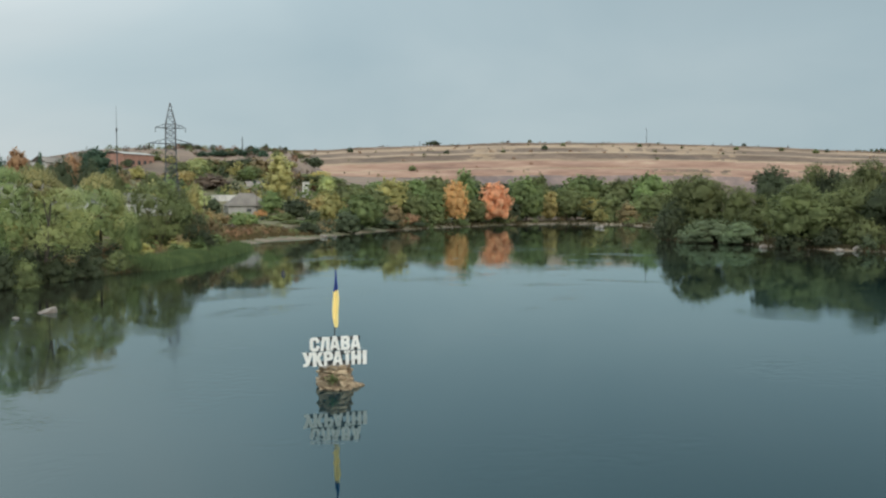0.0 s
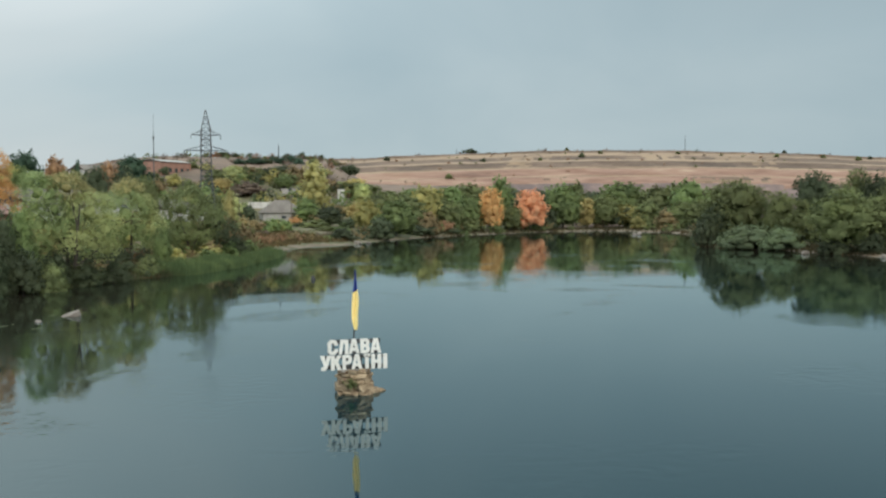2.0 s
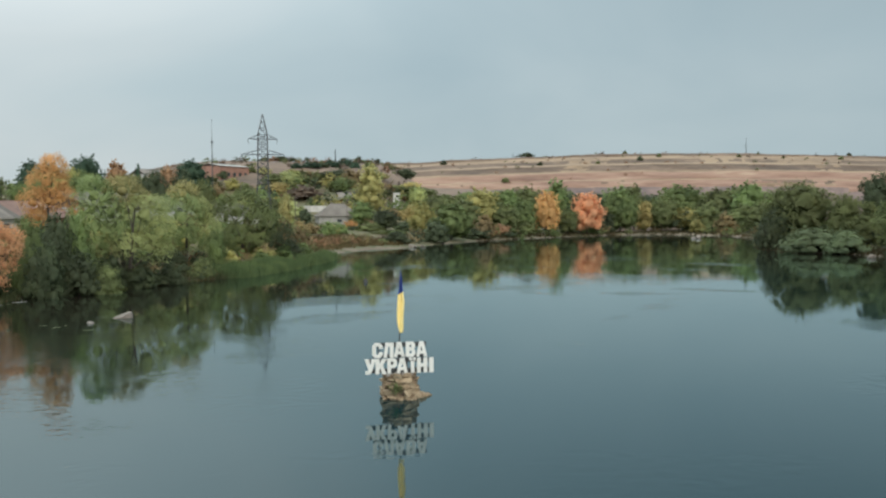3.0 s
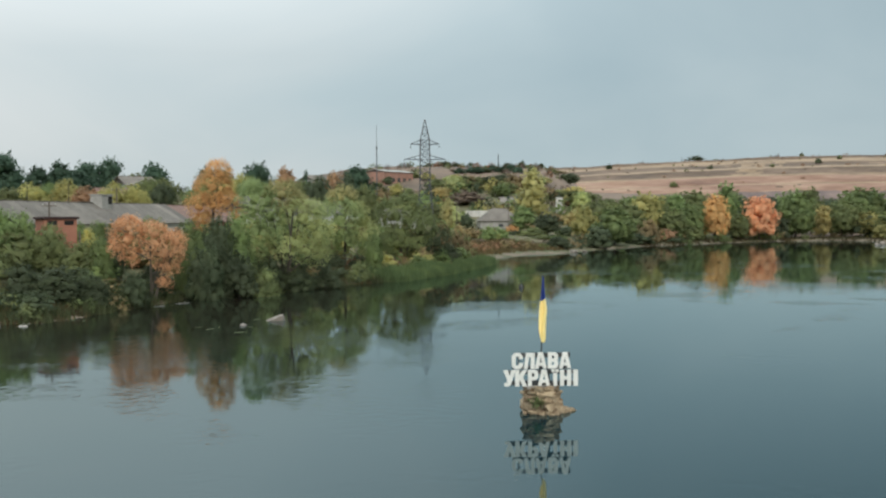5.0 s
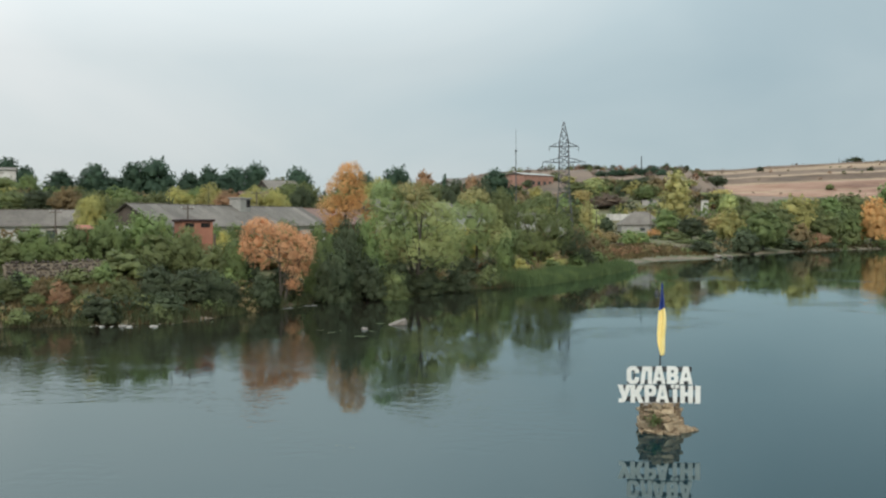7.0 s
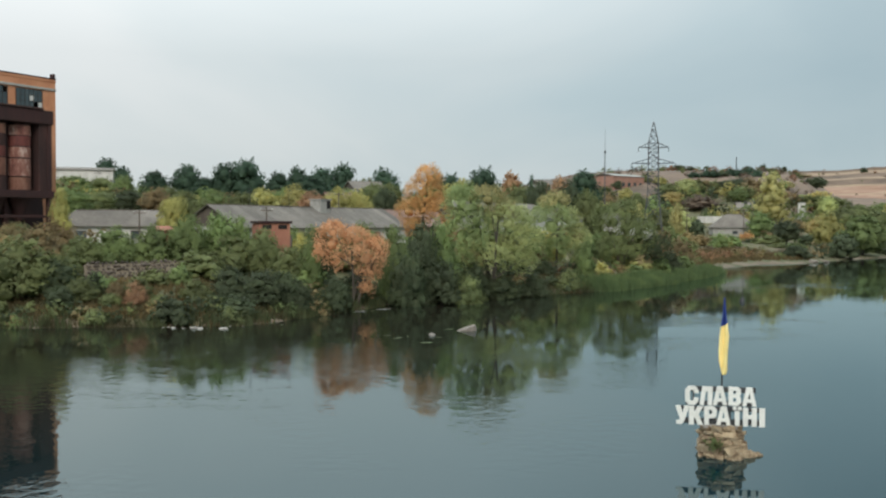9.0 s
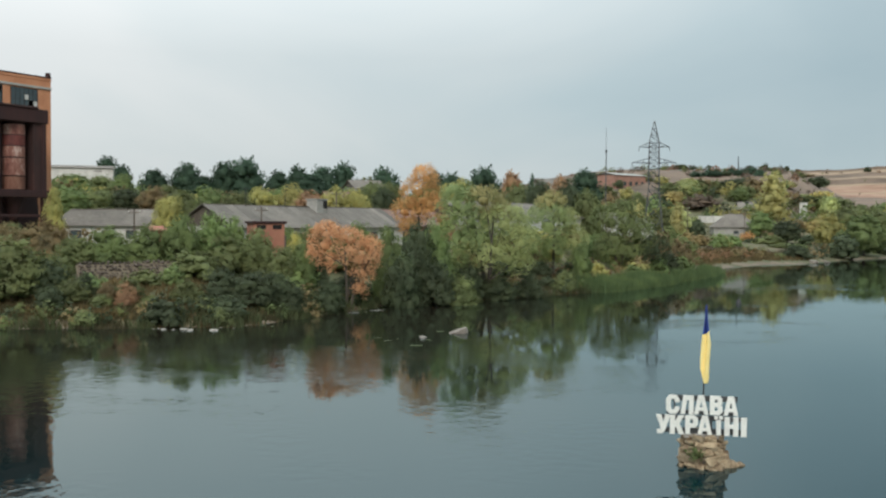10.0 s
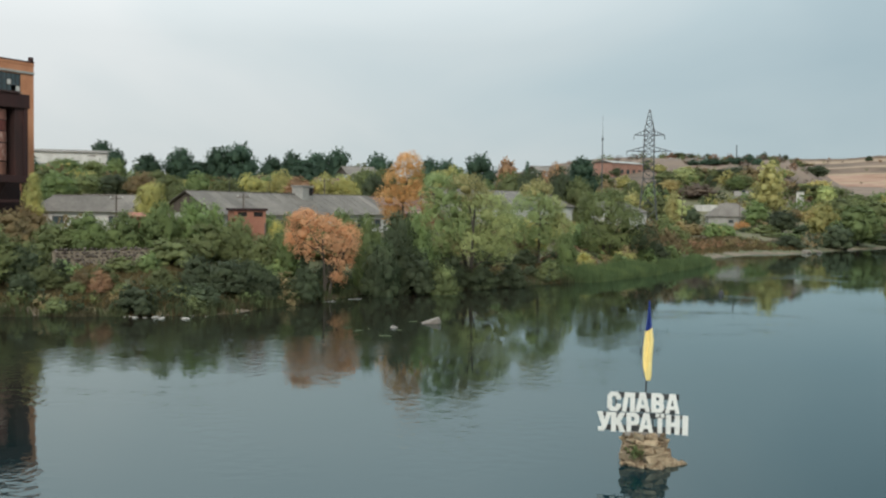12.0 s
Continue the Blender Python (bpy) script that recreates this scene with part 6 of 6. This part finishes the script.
slanted_boulder(-33.4, 83.6)
boulder(-34.3, 79.4, 0.8, 0.6, 0.4, 2, "small pale stone awash in the river")
pebble_rng = random.Random(21)
for bx, by, count, spread in ((-53.0, 74.9, 13, 1.6), (-55.0, 73.6, 5, 1.2), (-51.6, 77.2, 5, 1.0), (-62.5, 72.2, 4, 1.6)):
    for k in range(count):
        s = pebble_rng.uniform(0.2, 0.6)
        boulder(bx + pebble_rng.gauss(0, spread), by + pebble_rng.gauss(0, spread * 0.5), s * 1.3, s, s * 0.6, pebble_rng.randrange(90), "pale rounded stone in the shallows")
for bx, by, s in ((-45.6, 125.6, 1.0), (-44.6, 123.4, 0.6), (-41.2, 139, 0.7), (61.0, 189.5, 1.7), (70.2, 176.2, 1.5), (74.0, 178.0, 2.0), (78.5, 175.5, 1.6), (79.6, 173.6, 1.3), (49.8, 322.5, 1.6), (51.5, 323.5, 2.2), (-29.8, 248, 1.8), (-27.5, 251, 1.4)):
    boulder(bx, by, s * 1.1, s * 0.75, s * 0.6, pebble_rng.randrange(90), "weathered ochre-grey rock at the water's edge", BOULDER)


# drift and weed lying on the water
def drift(x, y, length, turn):
    bm = bmesh.new()
    pts = [Vector((length * (k / 6 - 0.5), 0.2 * math.sin(k * 1.9), 0.0)) for k in range(7)]
    for a, b in zip(pts, pts[1:]):
        bar(a, b, 0.022, bm, 6)
    ob = thing("driftwood", x, y, 0.02, "pale stripped driftwood branch lying on the water", "driftwood", turn=turn)
    part("branch", bm, CONCRETE, ob)
    part("twig", bar(pts[3], pts[3] + Vector((0.4, 0.25, 0.12)), 0.02, None, 5, 0.01), CONCRETE, ob)


for dx, dy, dl, dt in ((-50.3, 93.8, 1.0, 40), (-49.8, 97.2, 1.4, 52), (-56.0, 83.6, 1.2, 35), (-37.0, 150, 3.0, 70), (-32.0, 246, 4.0, 35), (50.0, 322, 4.0, 10)):
    drift(dx, dy, dl, dt)
def weed_mat(x, y, size, seed):
    """A thin ragged pad of water weed afloat."""
    rng = random.Random(seed)
    bm = bmesh.new()
    rim = [bm.verts.new((size * math.cos(k * 0.449) * rng.uniform(0.55, 1.2), size * 0.35 * math.sin(k * 0.449) * rng.uniform(0.55, 1.2), 0.0)) for k in range(14)]
    face = bm.faces.new(rim)
    bmesh.ops.extrude_face_region(bm, geom=[face])
    for v in bm.verts:
        if v not in rim:
            v.co.z = 0.02
    bmesh.ops.recalc_face_normals(bm, faces=bm.faces[:])
    me = bpy.data.meshes.new("water_weed")
    bm.to_mesh(me)
    bm.free()
    me.materials.append(LEAF["greygreen"])
    ob = new("water_weed", me)
    ob.matrix_basis = pose(x, y, 0.004, 0, 0, seed * 41)
    tagged(ob, "small pale green mat of floating water weed", "water weed", "weed on the river")


for k, (wx, wy) in enumerate(((-37.2, 77.5), (-35.6, 76.4), (-35.5, 77.7), (-33.2, 78.4), (-32.3, 75.0), (-50.5, 80.2), (-49.2, 79.9), (-50.3, 92.7), (-49.7, 95.1), (-35.2, 83.9))):
    weed_mat(wx, wy, (0.35, 0.5, 0.25)[k % 3], k + 1)
buoy = thing("mooring_float", -20.3, 125.8, 0.0, "small dark float on the river", "float")
part("ball", bar((0, 0, -0.1), (0, 0, 0.45), 0.35, None, 10, 0.2), DARK_STEEL, buoy)
part("staff", bar((0, 0, 0.4), (0, 0, 0.9), 0.04, None, 5), DARK_STEEL, buoy)


# grass, reeds and scrub
def blades(name, spots, height, spread, per, mat, label, category, lean=0.25, wide=0.05):
    """Tufts of upright blades, as one mass."""
    rng = np.random.default_rng(len(spots))
    p = np.repeat(np.asarray(spots, float), per, axis=0)
    n = len(p)
    p[:, :2] += rng.normal(0, spread, (n, 2))
    p[:, 2] = ground_z(p[:, 0], p[:, 1]) - 0.1
    h = height * rng.uniform(0.5, 1.2, n)
    a = rng.uniform(0, 6.283, n)
    side = np.stack([np.cos(a), np.sin(a), 0 * a], 1) * (wide * rng.uniform(0.7, 1.6, n))[:, None]
    b = rng.uniform(0, 6.283, n)
    tip = np.stack([np.cos(b), np.sin(b), 0 * b], 1) * (lean * h * rng.uniform(0.2, 1.2, n))[:, None]
    up = np.stack([0 * h, 0 * h, h], 1)
    verts = np.stack([p - side, p + side, p + side * 0.7 + up * 0.6 + tip * 0.35, p + up + tip, p - side * 0.7 + up * 0.6 + tip * 0.35], 1).reshape(-1, 3)
    faces = np.arange(5 * n).reshape(n, 5)
    ob = new(name, fast_mesh(name, verts, faces, mat))
    tagged(ob, label, category, kind="stuff")


def shore_spots(seed, count, x0, x1, y0, y1, d0, d1):
    rng = np.random.default_rng(seed)
    x, y = rng.uniform(x0, x1, count * 30), rng.uniform(y0, y1, count * 30)
    d = shore_distance(x, y)
    keep = (d > d0) & (d < d1)
    return np.stack([x[keep], y[keep], 0 * x[keep]], 1)[:count]


reeds = np.concatenate([shore_spots(1, 800, -48, -33, 133, 157, -2.4, 2.2), shore_spots(2, 420, -46, -34, 158, 192, -1.6, 1.0)])
blades("reeds", reeds, 1.75, 0.3, 13, REED, "dense green reed bed at the water's edge", "reeds", 0.18, 0.045)
blades("bank_grass", shore_spots(3, 1900, -90, -34, 58, 140, -0.3, 9), 0.55, 0.45, 14, DRY_GRASS, "rough green and straw-coloured grass on the west bank", "grass", 0.5, 0.05)
blades("shore_sedge", np.concatenate([shore_spots(4, 110, -70, -34, 64, 140, -0.6, 1.0), shore_spots(14, 60, -58, -44, 76, 125, -0.8, 1.4)]), 1.15, 0.35, 14, SEDGE, "tufts of green sedge along the shore", "sedge", 0.35, 0.05)
blades("slope_grass", shore_spots(8, 480, -78, -54, 70, 94, 2, 16), 0.7, 0.5, 12, STRAW, "long straw-coloured grass on the bank slope", "grass", 0.45, 0.06)
blades("beach_grass", shore_spots(9, 900, -66, -28, 204, 262, 3.5, 22), 0.9, 0.6, 9, STRAW, "dry brown grass behind the beach", "grass", 0.5, 0.1)
blades("far_grass", np.concatenate([shore_spots(5, 700, -18, 70, 255, 400, -0.2, 12), shore_spots(6, 800, 45, 130, 140, 260, -0.3, 8)]), 0.8, 0.8, 10, DRY_GRASS, "rough grass along the far and east banks", "grass", 0.5, 0.1)
blades("field_grass", shore_spots(7, 1900, -230, -60, 80, 360, 9, 190), 0.7, 1.2, 9, DRY_GRASS, "rough straw-coloured grass round the sheds", "grass", 0.5, 0.12)


def far_woods():
    """The wooded ridge far to the east."""
    rng = np.random.default_rng(9)
    lobes = []
    for _ in range(300):
        x, y = rng.uniform(860, 1400), rng.uniform(2020, 2280)
        s = rng.uniform(15, 27)
        lobes.append(((x, y, gz(x, y) + s * 0.1), (s, s, s * 0.7)))
    verts, faces, soft = leaf_cloud(rng, lobes, 20000, 6.0, spray=1.0)
    tagged(new("far_woods", fast_mesh("far_woods", verts, faces, LEAF["dark"], soft)), "dark green woods on the distant ridge", "woods", kind="stuff")


far_woods()


# low scrub filling the banks and the slopes
scrub_rng = random.Random(31)


def scrub(count, x0, x1, y0, y1, d0, d1, h0, h1, colours, where, keep_off=()):
    made = 0
    while made < count:
        x, y = scrub_rng.uniform(x0, x1), scrub_rng.uniform(y0, y1)
        d = float(shore_distance(np.array([x]), np.array([y]))[0])
        if not d0 < d < d1 or any(ax < x < bx and ay < y < by for ax, ay, bx, by in keep_off):
            continue
        h = scrub_rng.uniform(h0, h1)
        tree("bush", scrub_rng.choice(colours), x, y, h, h * scrub_rng.uniform(1.2, 1.9), where, "wild scrub")
        made += 1


def scrub_mass(count, x0, x1, y0, y1, d0, d1, h0, h1, colours, where, keep_off=(), level=gz):
    """Uncounted scrub: one mass of leaves for each colour."""
    base_h, base_w = FORM_SIZE["bush"]
    heaps = {}
    made = 0
    while made < count:
        x, y = scrub_rng.uniform(x0, x1), scrub_rng.uniform(y0, y1)
        d = float(shore_distance(np.array([x]), np.array([y]))[0])
        if not d0 < d < d1 or any(ax < x < bx and ay < y < by for ax, ay, bx, by in keep_off):
            continue
        made += 1
        crown, _ = model("bush", scrub_rng.randrange(3), 3)
        co = np.empty(3 * len(crown.vertices), np.float32)
        crown.vertices.foreach_get("co", co)
        quads = np.empty(len(crown.loops), np.int32)
        crown.loops.foreach_get("vertex_index", quads)
        h = scrub_rng.uniform(h0, h1)
        wd = h * scrub_rng.uniform(1.2, 1.9)
        a = scrub_rng.uniform(0, 6.28)
        co = co.reshape(-1, 3) * (wd / base_w, wd / base_w, h / base_h)
        nor = np.empty(3 * len(crown.loops), np.float32)
        crown.corner_normals.foreach_get("vector", nor)
        by_vertex = np.zeros((len(crown.vertices), 3), np.float32)
        by_vertex[quads] = nor.reshape(-1, 3)
        nor = by_vertex
        nor = np.stack([nor[:, 0] * math.cos(a) - nor[:, 1] * math.sin(a), nor[:, 0] * math.sin(a) + nor[:, 1] * math.cos(a), nor[:, 2]], 1)
        co = np.stack([co[:, 0] * math.cos(a) - co[:, 1] * math.sin(a) + x, co[:, 0] * math.sin(a) + co[:, 1] * math.cos(a) + y, co[:, 2] + level(x, y) - 0.1], 1)
        heaps.setdefault(scrub_rng.choice(colours), []).append((co, nor, quads.reshape(-1, 4)))
    for colour, parts in heaps.items():
        start = np.cumsum([0] + [len(c) for c, _, _ in parts])
        verts, soft = np.concatenate([c for c, _, _ in parts]), np.concatenate([k for _, k, _ in parts])
        faces = np.concatenate([q + o for (_, _, q), o in zip(parts, start)])
        ob = new("scrub", fast_mesh("scrub", verts, faces, LEAF[colour], soft))
        tagged(ob, f"{WORDS[colour]} wild scrub {where}", "scrub", kind="stuff")


VILLAGE = ((-84, 290, -52, 356), (-56, 300, -34, 368))
SHEDS = ((-93, 104, -74, 300), (-120, 66, -95, 136), (-74, 99, -64, 110), (-150, 232, -138, 250))
scrub(60, -95, -36, 62, 140, 0.4, 20, 1.2, 3.0, ("olive", "dark", "green", "olive", "dark"), "on the river bank", SHEDS)
scrub(30, -74, -40, 140, 200, 3.0, 24, 1.5, 3.4, ("olive", "green", "yellowgreen", "ochre"), "on the river bank", SHEDS)
scrub(44, -76, -52, 98, 300, 14, 34, 2.5, 4.5, ("green", "olive", "yellowgreen", "ochre", "green"), "below the sheds", SHEDS)
scrub_mass(120, -90, -40, 62, 140, 0.0, 5, 0.9, 2.0, ("olive", "dark", "green", "olive", "ochre"), "along the west bank", SHEDS)
scrub_mass(50, -60, -36, 140, 200, 3.0, 12, 0.8, 1.8, ("olive", "rust", "green", "ochre"), "above the reeds", SHEDS)
scrub_mass(210, -260, -92, 100, 380, 26, 260, 2.0, 5.0, ("green", "olive", "yellowgreen", "green", "yellowgreen", "ochre", "dark"), "on the slope behind the sheds", SHEDS)
scrub_mass(90, -110, -20, 290, 430, 12, 160, 3.0, 6.5, ("green", "olive", "yellowgreen", "yellowgreen", "ochre", "dark"), "behind the beach", SHEDS + VILLAGE)
scrub_mass(85, -64, -26, 203, 264, 5, 18, 0.9, 2.3, ("rust", "ochre", "bare", "olive", "ochre"), "behind the beach")
scrub_mass(60, -40, 80, 255, 420, 0.8, 12, 2.0, 4.0, ("olive", "dark", "green", "ochre", "olive"), "on the far bank")
scrub_mass(70, -10, 110, 340, 470, 10, 90, 4.0, 8.0, ("olive", "dark", "green", "dark", "yellowgreen"), "behind the far bank")
scrub_mass(60, 48, 120, 150, 260, 0.6, 14, 1.8, 4.0, ("olive", "dark", "greygreen", "dark"), "on the east bank")
scrub_mass(130, -170, -55, 420, 600, 60, 500, 1.5, 3.6, ("dark", "olive", "rust", "bare"), "on the open hillside")
scrub_mass(170, -216, 780, 1480, 1750, 0, 3000, 2.0, 4.6, ("bare", "olive", "rust", "bare"), "in rows on the hill terraces", (), hill_z)
